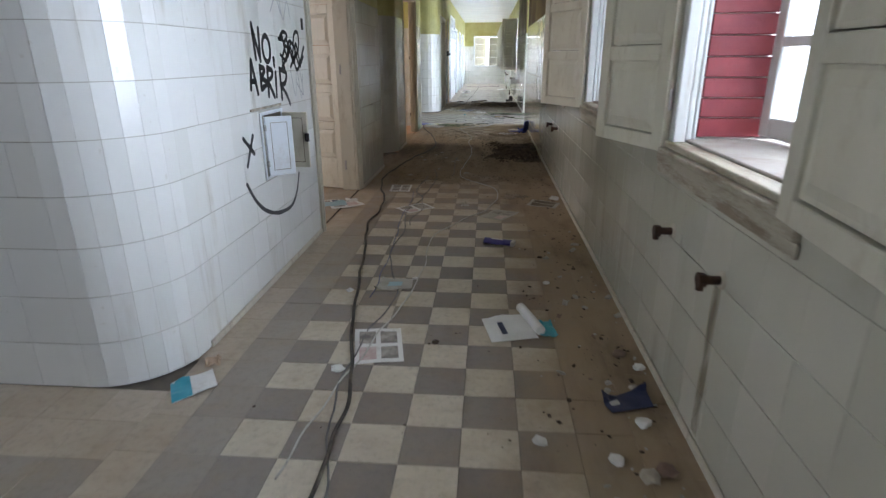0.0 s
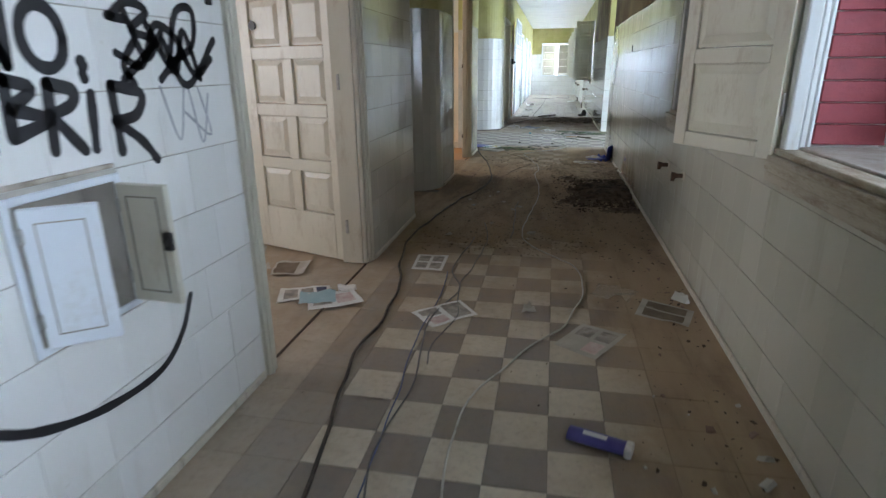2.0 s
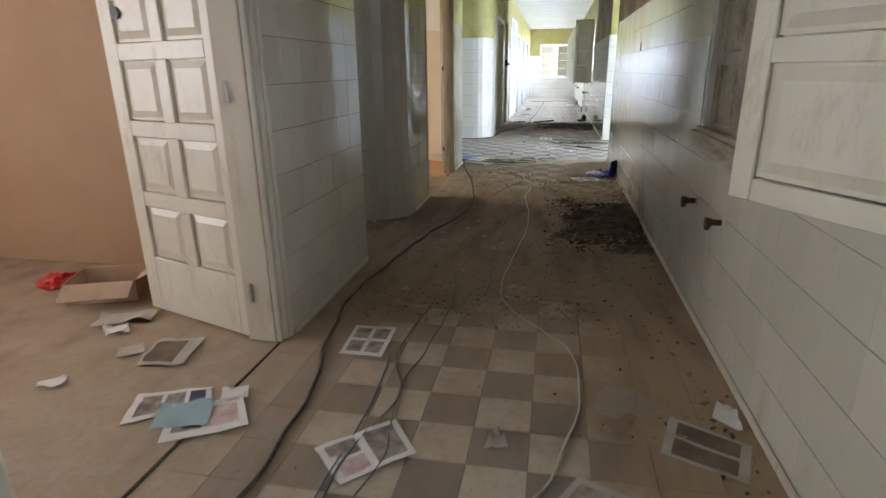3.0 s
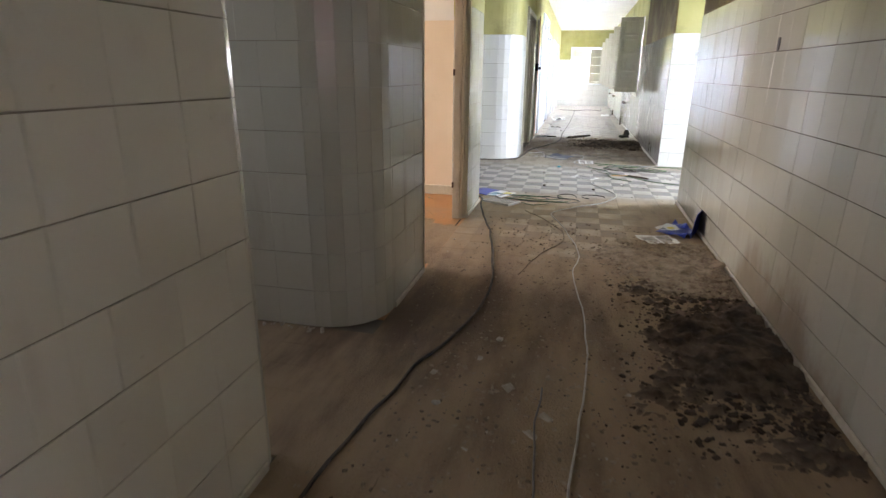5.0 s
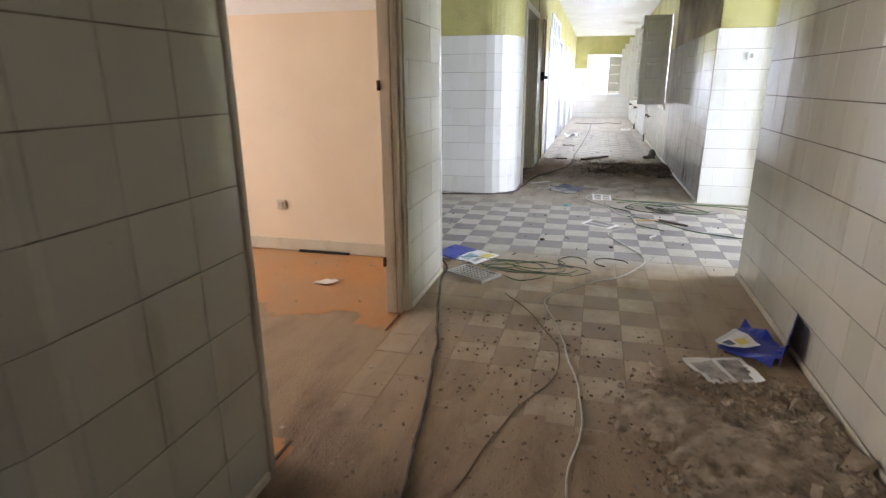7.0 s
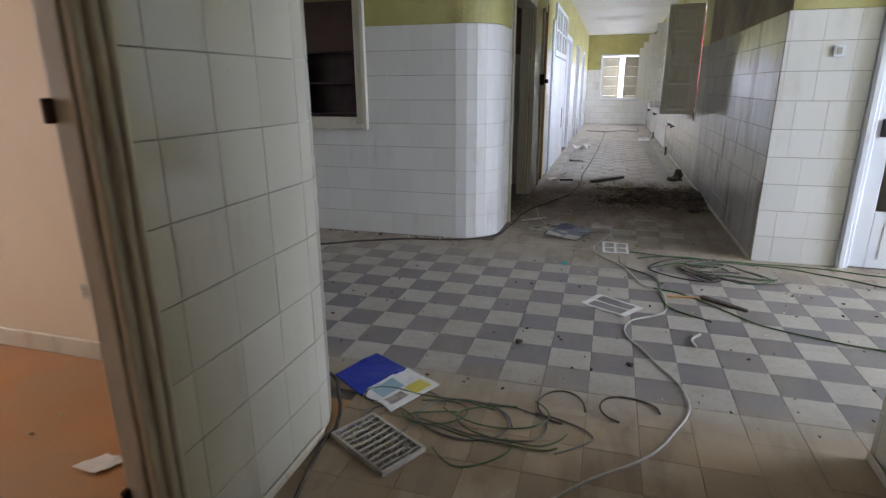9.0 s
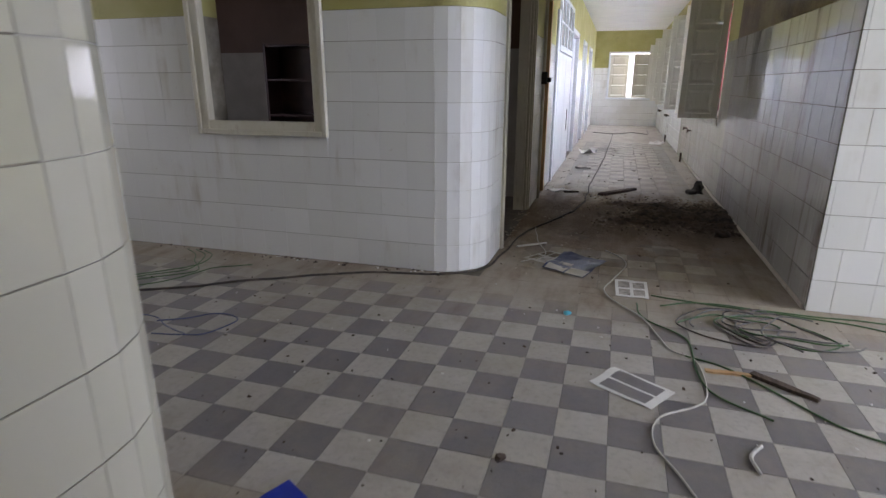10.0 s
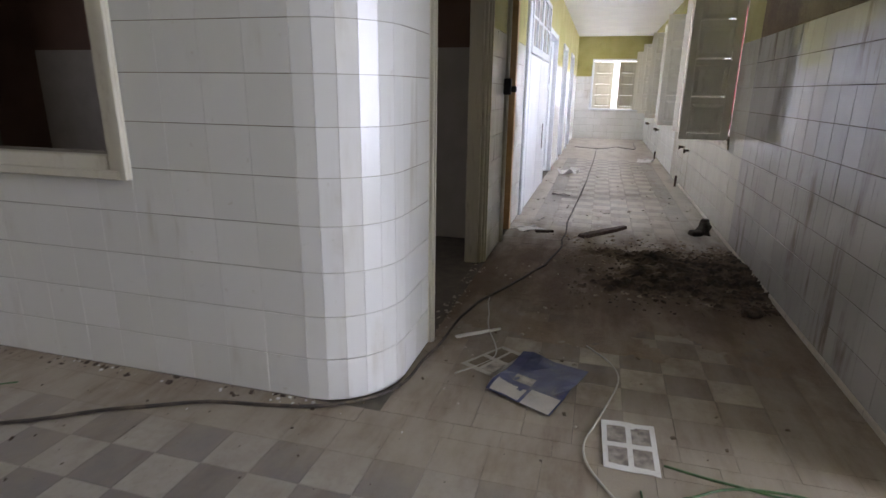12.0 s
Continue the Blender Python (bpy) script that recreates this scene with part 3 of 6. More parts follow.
for k in (19.6, 22.0, 24.4, 26.8):
    window_light("window_light", (-2.9, k + 0.6, 1.6), (1, 0, -0.1), 1.2, 1.4, 30)

# ==== things ====
BLACK_PAINT = surface("black_spray_paint", (0.012, 0.012, 0.014), (0.02, 0.02, 0.022), 20, 0.5)
GREY_PAINT = surface("thin_grey_spray_paint", (0.3, 0.31, 0.32), (0.42, 0.43, 0.44), 20, 0.5)
WOOD_GRIMY = surface("grimy_grey_paint", (0.34, 0.31, 0.23), (0.42, 0.39, 0.3), 4, 0.5, (0.12, 0.085, 0.05), 0.85, 4.0, 0.3)
RUST = surface("rusty_iron", (0.05, 0.03, 0.022), (0.1, 0.055, 0.035), 40, 0.7, metal=0.5)
m, n, l, b = nodes_of("thin_rust_run")
pos = n.new("ShaderNodeNewGeometry").outputs["Position"]
b.inputs["Base Color"].default_value, b.inputs["Roughness"].default_value = (0.4, 0.3, 0.17, 1), 0.6
l.new(math_node(n, l, "MULTIPLY", ramp(n, l, noise_node(n, l, 9.0, 5.0, 0.6, pos, (3, 3, 0.6)), 0.3, 0.75), 0.45), b.inputs["Alpha"])
RUST_RUN = m
IRON = surface("dark_iron", (0.03, 0.028, 0.026), (0.05, 0.045, 0.04), 40, 0.5, metal=0.6)
STEEL = surface("dull_steel", (0.4, 0.39, 0.37), (0.5, 0.49, 0.46), 40, 0.4, metal=0.8)
PAPER = surface("white_paper", (0.72, 0.71, 0.68), (0.78, 0.77, 0.74), 8, 0.6, (0.45, 0.4, 0.32), 0.35, 6, 0.1)
PAPER_GREY = surface("dusty_paper", (0.42, 0.39, 0.33), (0.5, 0.47, 0.41), 8, 0.7, (0.3, 0.25, 0.19), 0.4, 6, 0.1)
PHOTO = surface("faded_photo", (0.16, 0.14, 0.12), (0.42, 0.37, 0.31), 22, 0.4)
PHOTO_PINK = surface("pinkish_photo", (0.5, 0.32, 0.3), (0.62, 0.52, 0.48), 22, 0.4)
BLUE_PAPER = surface("light_blue_paper", (0.28, 0.42, 0.47), (0.36, 0.5, 0.54), 6, 0.6)
TEAL = surface("teal_print", (0.03, 0.3, 0.4), (0.06, 0.38, 0.47), 12, 0.4)
BLUE = surface("blue_plastic", (0.012, 0.03, 0.3), (0.02, 0.045, 0.38), 8, 0.35, (0.1, 0.1, 0.13), 0.3, 8)
NAVY = surface("navy_print", (0.02, 0.027, 0.085), (0.045, 0.055, 0.13), 14, 0.4, (0.2, 0.18, 0.15), 0.4, 10)
VIOLET = surface("violet_wrapper", (0.05, 0.045, 0.22), (0.08, 0.07, 0.28), 14, 0.35)
YELLOWP = surface("yellow_print", (0.6, 0.5, 0.06), (0.65, 0.55, 0.12), 14, 0.5)
RED_BAG = surface("bright_red_plastic", (0.5, 0.02, 0.03), (0.6, 0.05, 0.05), 20, 0.3)
CARD = surface("brown_cardboard", (0.46, 0.33, 0.22), (0.52, 0.38, 0.26), 10, 0.8, (0.25, 0.16, 0.09), 0.3, 6)
CABLE_BLACK = surface("black_cable_rubber", (0.03, 0.025, 0.021), (0.05, 0.042, 0.035), 30, 0.6, (0.17, 0.13, 0.09), 0.65, 9)
CABLE_WHITE = surface("white_cable_plastic", (0.5, 0.48, 0.43), (0.58, 0.56, 0.5), 30, 0.5, (0.3, 0.26, 0.2), 0.5, 12)
CABLE_GREY = surface("grey_wire_plastic", (0.13, 0.125, 0.12), (0.18, 0.17, 0.16), 30, 0.5)
CABLE_GREEN = surface("green_wire_plastic", (0.04, 0.1, 0.035), (0.075, 0.15, 0.055), 30, 0.5)
CABLE_BLUE = surface("blue_wire_plastic", (0.08, 0.1, 0.2), (0.11, 0.13, 0.25), 30, 0.5)
SOIL = surface("dark_soil", (0.03, 0.021, 0.015), (0.085, 0.06, 0.042), 16, 0.95, (0.16, 0.12, 0.085), 0.6, 10, 1.0, 45)
m, n, l, b = nodes_of("thinning_soil")
pos = n.new("ShaderNodeNewGeometry").outputs["Position"]
xyz = n.new("ShaderNodeSeparateXYZ")
l.new(pos, xyz.inputs[0])
clod = noise_node(n, l, 28.0, 6.0, 0.65, pos)
thick_ = math_node(n, l, "ADD", xyz.outputs[2], math_node(n, l, "MULTIPLY", math_node(n, l, "SUBTRACT", clod, 0.5), 0.03))
dark = mix_node(n, l, ramp(n, l, noise_node(n, l, 9.0, 6.0, 0.6, pos), 0.35, 0.7), (0.04, 0.028, 0.02), (0.17, 0.125, 0.085))
l.new(mix_node(n, l, ramp(n, l, thick_, 0.0, 0.022), (0.2, 0.15, 0.105), dark), b.inputs["Base Color"])
b.inputs["Roughness"].default_value = 0.95
bump_node(n, l, b, clod, 1.0, 0.012)
HEAP = m
DUST = surface("trodden_dust", (0.15, 0.115, 0.08), (0.22, 0.175, 0.125), 9, 0.95, (0.08, 0.06, 0.04), 0.5, 5, 0.8, 60)
RUBBLE = surface("dirty_plaster_rubble", (0.3, 0.235, 0.165), (0.42, 0.345, 0.255), 18, 0.9, (0.1, 0.075, 0.05), 0.6, 14, 0.6)
PLASTER = surface("plaster_rubble", (0.42, 0.37, 0.29), (0.55, 0.5, 0.41), 18, 0.9, (0.2, 0.16, 0.11), 0.5, 14, 0.5)
WOOD_DARK = surface("dark_weathered_wood", (0.045, 0.03, 0.022), (0.1, 0.07, 0.05), 10, 0.8, stretch=(6, 1, 6))
WOOD_PALE = surface("pale_timber", (0.5, 0.3, 0.13), (0.58, 0.37, 0.18), 6, 0.6, (0.3, 0.2, 0.12), 0.4, 5, stretch=(4, 4, 0.6))
TILE_OLD = glazed_tile("old_glazed_tile", (0.6, 0.58, 0.5), (0.66, 0.64, 0.56), (0.3, 0.24, 0.16), 0.2)
DEBRIS = surface("dark_grey_debris", (0.05, 0.045, 0.042), (0.12, 0.11, 0.1), 16, 0.9, bump=0.8)
BRICK = surface("weathered_brick", (0.2, 0.13, 0.1), (0.28, 0.2, 0.16), 14, 0.9)
SHELF = surface("dark_stained_board", (0.045, 0.02, 0.018), (0.07, 0.032, 0.028), 5, 0.35)
PANE_FOIL = surface("clouded_film", (0.5, 0.48, 0.44), (0.58, 0.56, 0.52), 6, 0.25)
m, n, l, b = nodes_of("window_glass")
b.inputs["Base Color"].default_value = (0.9, 0.93, 0.93, 1)
b.inputs["Transmission Weight"].default_value, b.inputs["Roughness"].default_value = 1.0, 0.03
GLASS = m
m, n, l, b = nodes_of("clear_film")
b.inputs["Base Color"].default_value, b.inputs["Roughness"].default_value, b.inputs["Alpha"].default_value = (0.6, 0.56, 0.48, 1), 0.25, 0.14
FILM = m
m, n, l, b = nodes_of("overcast_sky")
n.remove(b)
glow = n.new("ShaderNodeEmission")
glow.inputs[0].default_value, glow.inputs[1].default_value = (0.93, 0.97, 1.0, 1), 3.2
l.new(glow.outputs[0], n["Material Output"].inputs[0])
SKY_CARD = m


def smooth_path(pts, steps=7):
    """Points of a Catmull-Rom line through pts."""
    p = [Vector(q) for q in pts]
    p = [p[0] * 2 - p[1], *p, p[-1] * 2 - p[-2]]
    out = []
    for a, b, c, d in zip(p, p[1:], p[2:], p[3:]):
        for k in range(steps):
            t = k / steps
            out.append(0.5 * (2 * b + (c - a) * t + (2 * a - 5 * b + 4 * c - d) * t * t + (3 * b - a - 3 * c + d) * t ** 3))
    out.append(p[-2])
    return out


def tube(bm, pts, radius, sides=6):
    rings = []
    for k, q in enumerate(pts):
        d = (pts[min(k + 1, len(pts) - 1)] - pts[max(k - 1, 0)]).normalized()
        side = d.cross(Vector((0, 0, 1)))
        side = side.normalized() if side.length > 1e-4 else Vector((1, 0, 0))
        up = side.cross(d)
        rings.append([bm.verts.new(q + radius * (math.cos(a) * side + math.sin(a) * up)) for a in (2 * math.pi * i / sides for i in range(sides))])
    for r, s in zip(rings, rings[1:]):
        for i in range(sides):
            bm.faces.new((r[i], r[(i + 1) % sides], s[(i + 1) % sides], s[i]))
    bm.faces.new(rings[0])
    bm.faces.new(rings[-1][::-1])


def cable(name, plan, radius, material, label, wobble=0.012, lift=0.0, group=""):
    """A cable that lies on the floor along plan points."""
    pts = smooth_path([(x, y, radius + lift) for x, y in plan], 8)
    pts = [q + Vector((noise.noise(q * 4.0) * wobble, noise.noise(q * 4.0 + Vector((9, 3, 1))) * wobble, abs(noise.noise(q * 2.3)) * 0.006)) for q in pts]
    bm = bmesh.new()
    tube(bm, pts, radius)
    ob = tagged(new(name, mesh_of(name, bm, material, True)), label, "cable", group)
    return ob


def quad_point(c, u, v):
    a = Vector(c[0]).lerp(Vector(c[1]), u)
    b = Vector(c[3]).lerp(Vector(c[2]), u)
    return a.lerp(b, v)


def sheet_mesh(corners, u0, u1, v0, v1, lift, thick, curl, seed, n=6):
    bm = bmesh.new()
    top, low = [], []
    for j in range(n + 1):
        for i in range(n + 1):
            u, v = u0 + (u1 - u0) * i / n, v0 + (v1 - v0) * j / n
            q = quad_point(corners, u, v)
            edge = max(abs(u - 0.5), abs(v - 0.5)) * 2
            z = lift + curl * (0.25 + max(0, noise.noise(Vector((u * 2.2 + seed, v * 2.2, seed)))) * edge ** 2 * 2.2)
            top.append(bm.verts.new((q.x, q.y, z)))
            low.append(bm.verts.new((q.x, q.y, z - thick)))
    w = n + 1
    for j in range(n):
        for i in range(n):
            k = j * w + i
            bm.faces.new((top[k], top[k + 1], top[k + w + 1], top[k + w]))
            bm.faces.new((low[k], low[k + w], low[k + w + 1], low[k + 1]))
    rim = [j for j in range(w)] + [i * w + n for i in range(1, w)] + [n * w + i for i in range(n - 1, -1, -1)] + [i * w for i in range(n - 1, 0, -1)]
    for p, q in zip(rim, rim[1:] + rim[:1]):
        bm.faces.new((top[p], low[p], low[q], top[q]))
    return bm


def sheet(name, plan, material, label, prints=(), curl=0.012, lift=0.003, thick=0.0012, category="paper", group=""):
    """A sheet on the floor between four plan points, with printed fields (u0, u1, v0, v1, material)."""
    corners = [(x, y, 0) for x, y in plan]
    centre = sum((Vector(c) for c in corners), Vector()) / 4
    corners = [Vector(c) - centre for c in corners]
    seed = random.uniform(0, 50)
    ob = thing(name, Matrix.Translation(centre), label, category, group)
    part("page", sheet_mesh(corners, 0, 1, 0, 1, lift, thick, curl, seed), material, ob)
    for u0, u1, v0, v1, mat in prints:
        part("printed_field", sheet_mesh(corners, u0, u1, v0, v1, lift + 0.0012, 0.0006, curl, seed), mat, ob)
    return ob


def four_fields(a=PHOTO, b=PHOTO, c=PHOTO, d=PHOTO, gap=0.1):
    s = (1 - 3 * gap) / 2
    return [(gap, gap + s, gap, gap + s, a), (2 * gap + s, 1 - gap, gap, gap + s, b), (gap, gap + s, 2 * gap + s, 1 - gap, c), (2 * gap + s, 1 - gap, 2 * gap + s, 1 - gap, d)]


# ---- trim along the walls ----
def trim(name, sizes, material, label, bevel=0.004):
    return structure(name, boxes(*sizes, bevel=bevel), material, label, "trim")


def base_line(a, b, x, side):
    trim("baseboard", [(min(x, x + side * 0.014), max(x, x + side * 0.014), a, b, 0, 0.035)], WOOD_WORN, "thin dirty white skirting", 0.005)


for a, b in ((0.6, 4.3), (4.3, 8.3), (8.3, 12.61)):
    base_line(a, b, RIGHT - 0.001, -1)
base_line(3.7, 5.46, 0.001, 1)
base_line(6.98, 8.1, 0.001, 1)
base_line(9.45, 10.04, 0.001, 1)
base_line(11.54, 12.2, 0.001, 1)
base_line(15.1, 22.0, FAR_RIGHT - 0.001, -1)


def casing(name, y, wide, x, top=2.2, depth=0.19, material=None, label="worn white painted door frame post", inner=0):
    """A door post at a wall end: a jamb through the wall and stepped rounded mouldings that rise towards the wall face.
    inner: +1 or -1, the side on which the wall lies."""
    material = material or WOODW
    ob = tagged(new(name), label, "door frame", kind="structure")
    y0, y1 = y, y + wide
    if not inner:
        part("jamb", boxes((x - depth, x + 0.004, y0, y1, 0, top), bevel=0.004), material, ob)
        part("architrave", boxes((x + 0.004, x + 0.022, y0, y1, 0, top), (x + 0.022, x + 0.03, y0 + 0.012, y0 + wide * 0.45, 0, top), bevel=0.004), material, ob)
        return ob
    free, fixed = (y0, y1) if inner > 0 else (y1, y0)

    def at(k):
        return free + (fixed - free) * k

    def post(k0, k1, a, b):
        return (a, b, min(at(k0), at(k1)), max(at(k0), at(k1)), 0, top)

    part("jamb", boxes(post(0, 1, x - depth, x - 0.05), bevel=0.006, segments=2), material, ob)
    part("architrave", boxes(post(0.06, 0.5, x - 0.05, x - 0.022), post(0.44, 0.8, x - 0.05, x - 0.004), post(0.74, 1.0, x - 0.05, x + 0.008), bevel=0.009, segments=3), material, ob)
    return ob


casing("door_frame_1", 5.475, 0.065, 0.0)
casing("door_frame_2", 6.885, 0.08, 0.0, inner=1)
casing("door_frame_3", 10.055, 0.08, 0.0, depth=0.12, material=WOOD_WORN, inner=-1)
casing("door_frame_4", 11.45, 0.075, 0.0, depth=0.115, material=WOOD_WORN, inner=1, label="door frame post with paint worn to brown")
casing("door_frame_5", 15.795, 0.06, FAR_LEFT)
casing("door_frame_6", 17.28, 0.075, FAR_LEFT, depth=0.155, material=WOOD_WORN, inner=1)
casing("door_frame_7", 17.96, 0.1, FAR_LEFT)
casing("door_frame_8", 19.17, 0.26, FAR_LEFT, material=WOODB, label="bluish white painted door frame post")
for k, (a, b) in enumerate(LEFT_DOORS[1:]):
    casing(f"door_frame_{9 + 2 * k}", a - 0.07, 0.08, FAR_LEFT, material=WOODB, label="bluish white painted door frame post")
    casing(f"door_frame_{10 + 2 * k}", b - 0.01, 0.08, FAR_LEFT, material=WOODB, label="bluish white painted door frame post")
for k, (a, b, mat) in enumerate(((5.54, 6.89, WOODW), (10.135, 11.44, WOODW), (15.855, 17.28, WOODW), *((p + 0.01, q - 0.01, WOODB) for p, q in LEFT_DOORS[1:]))):
    x = 0.0 if k < 2 else FAR_LEFT
    trim(f"door_head_{k + 1}", [(x - 0.18, x + 0.02, a, b, 2.12, 2.2)], mat, "white painted door head")
for z in (0.28, 1.22):
    part("hinge", boxes((-0.118, -0.104, 11.43, 11.452, z, z + 0.05), bevel=0.003), RUST, bpy.data.objects["door_frame_4"], "rusty hinge leaf")
# threshold strips
for a, b, x in ((5.54, 6.89, 0.0), (10.135, 11.44, 0.0)):
    trim("threshold", [(x - 0.04, x - 0.027, a, b, -0.004, 0.001)], WOOD_DARK, "dark worn threshold strip", 0.001)
trim("timber_reveal", [(FAR_LEFT - 0.14, FAR_LEFT + 0.012, 18.47, 18.55, 0, 2.3)], WOOD_PALE, "raw orange timber lining of a doorway")


# ---- panelled leaves ----
def leaf(parent, w, z0, z1, thick, cols, rows, material, stile=0.09, rail=0.085, bottom=None, name="frame"):
    """A panelled leaf from the hinge along +x: stiles and rails with recessed, raised-field panels."""
    bottom = bottom or rail
    zs = [z0 + bottom]
    ph = (z1 - z0 - bottom - rail - (rows - 1) * rail) / rows
    pw = (w - 2 * stile - (cols - 1) * stile * 0.8) / cols
    sizes = [(0, stile, -thick / 2, thick / 2, z0, z1), (w - stile, w, -thick / 2, thick / 2, z0, z1), (stile, w - stile, -thick / 2, thick / 2, z0, z0 + bottom), (stile, w - stile, -thick / 2, thick / 2, z1 - rail, z1)]
    for r in range(1, rows):
        z = z0 + bottom + r * ph + (r - 1) * rail
        sizes.append((stile, w - stile, -thick / 2, thick / 2, z, z + rail))
    for c in range(1, cols):
        x = stile + c * pw + (c - 1) * stile * 0.8
        for r in range(rows):
            z = z0 + bottom + r * (ph + rail)
            sizes.append((x, x + stile * 0.8, -thick / 2, thick / 2, z, z + ph))
    part(name, boxes(*sizes, bevel=0.003), material, parent)
    for r in range(rows):
        for c in range(cols):
            x, z = stile + c * (pw + stile * 0.8), z0 + bottom + r * (ph + rail) + 0.005
            bm = bmesh.new()
            for s in (-1, 1):
                lo, hi = s * thick * 0.1, s * thick * 0.38
                m_ = 0.022
                a = [bm.verts.new(q) for q in ((x, lo, z), (x + pw, lo, z), (x + pw, lo, z + ph), (x, lo, z + ph))]
                g = [bm.verts.new(q) for q in ((x + m_ * 0.6, lo, z + m_ * 0.6), (x + pw - m_ * 0.6, lo, z + m_ * 0.6), (x + pw - m_ * 0.6, lo, z + ph - m_ * 0.6), (x + m_ * 0.6, lo, z + ph - m_ * 0.6))]
                f = [bm.verts.new(q) for q in ((x + 2 * m_, hi, z + 2 * m_), (x + pw - 2 * m_, hi, z + 2 * m_), (x + pw - 2 * m_, hi, z + ph - 2 * m_), (x + 2 * m_, hi, z + ph - 2 * m_))]
                for p, q in ((a, g), (g, f)):
                    for i in range(4):
                        bm.faces.new((p[i], p[(i + 1) % 4], q[(i + 1) % 4], q[i]))
                bm.faces.new(f)
            part("panel", bm, material, parent)


def turned(x, y, z, dx, dy):
    """A pose at (x, y, z) whose +x points along (dx, dy)."""
    return pose(x, y, z, 0, 0, math.degrees(math.atan2(dy, dx)))


# first door, standing open into the room
door = thing("panelled_door", turned(-0.14, 6.905, 0, -0.763, 0.259), "open white painted panelled wooden door with chipped edges", "door")
leaf(door, 0.81, 0.012, 2.06, 0.04, 2, 5, WOODW, stile=0.1, rail=0.075, bottom=0.3)
for z in (0.25, 1.15, 1.8):
    bm = bmesh.new()
    bmesh.ops.create_cone(bm, cap_ends=True, segments=8, radius1=0.009, radius2=0.009, depth=0.09, matrix=Matrix.Translation((-0.004, 0.024, z)))
    add_box(bm, 0.0, 0.03, 0.0205, 0.0235, z - 0.04, z + 0.04)
    part("hinge", bm, STEEL, door, "dull steel hinge")
bm = bmesh.new()
bmesh.ops.create_cone(bm, cap_ends=True, segments=14, radius1=0.03, radius2=0.024, depth=0.016, matrix=Matrix.Translation((0.67, 0.02, 1.49)) @ pose(0, 0, 0, 90))
part("peephole", bm, IRON, door, "dark round hole with a worn rim")
part("lock_plate", boxes((0.807, 0.814, -0.012, 0.012, 1.0, 1.2), bevel=0.001), IRON, door, "dark iron lock edge plate")


# ---- windows ----
def window_frame(name, y0, y1, x, side=1):
    """A window in the thick right-hand wall: inner casing, frame, brick reveal, sill and open casements."""
    win = tagged(new(name), "white painted window with a red brick reveal and open casements", "window", kind="structure")
    z0, z1 = WIN_Z0, WIN_Z1
    d = 0.075
    part("window_frame", boxes((x + 0.004, x + 0.05, y0, y0 + 0.05, z0, z1), (x + 0.004, x + 0.05, y1 - 0.05, y1, z0, z1), (x + 0.004, x + 0.05, y0 + 0.05, y1 - 0.05, z1 - 0.05, z1), bevel=0.005), WOODF, win)
    part("inner_bead", boxes((x + 0.056, x + 0.078, y0, y0 + 0.034, z0, z1), (x + 0.056, x + 0.078, y1 - 0.034, y1, z0, z1), (x + 0.084, x + 0.1, y0, y0 + 0.024, z0, z1), (x + 0.084, x + 0.1, y1 - 0.024, y1, z0, z1), bevel=0.005), WOODF, win, "grooved white bead")
    part("shadow_gap", boxes((x + 0.05, x + 0.084, y0, y0 + 0.012, z0, z1), (x + 0.05, x + 0.084, y1 - 0.012, y1, z0, z1)), WOOD_WORN, win, "brown grooves between the beads")
    part("window_sill", boxes((x - 0.012, x + 0.06, y0 - 0.02, y1 + 0.02, z0 - 0.02, z0 + 0.004), (x - 0.032, x - 0.002, y0 - 0.06, y1 + 0.05, z0 - 0.045, z0 - 0.02), (x - 0.022, x - 0.002, y0 - 0.055, y1 + 0.045, z0 - 0.085, z0 - 0.045), (x - 0.014, x - 0.002, y0 - 0.06, y1 + 0.05, z0 - 0.125, z0 - 0.085), bevel=0.006, segments=2), SILL_WOOD, win, "flaking brown moulded wooden sill")
    part("outer_sill", boxes((x + 0.06, x + 0.4, y0 + 0.002, y1 - 0.002, z0 - 0.03, z0 + 0.012), bevel=0.004), SILL, win, "pale dusty outer sill")
    for y, out in ((y1, -1), (y0, 1)):
        for k in range(19):
            z = z0 + 0.02 + k * 0.075
            if z + 0.07 < z1:
                part("brick", boxes((x + 0.104, x + 0.34, min(y, y + out * 0.018), max(y, y + out * 0.018), z, z + 0.071), bevel=0.003), RED, win)
    return win


def casement(y, x, w, dx, dy, group="casements"):
    """A glazed casement leaf with three panes, hinged at (x, y)."""
    z0, z1 = WIN_Z0 + 0.03, WIN_Z1 - 0.06
    ob = thing("window_casement", turned(x, y, 0, dx, dy), "open white wooden casement with three panes", "window leaf", group)
    h = (z1 - z0 - 0.05) / 4
    bars = [(0, 0.05, -0.02, 0.02, z0, z1), (w - 0.05, w, -0.02, 0.02, z0, z1)]
    for k in range(5):
        z = z0 + k * h
        bars.append((0.05, w - 0.05, -0.018, 0.018, z, z + (0.07 if k == 0 else 0.035)))
    part("sash", boxes(*bars, bevel=0.003), WOODF, ob)
    for k in range(4):
        p = part("pane", boxes((0.05, w - 0.05, -0.002, 0.002, z0 + k * h + (0.07 if k == 0 else 0.035), z0 + (k + 1) * h)), GLASS, ob)
        p.visible_shadow = False
    return ob


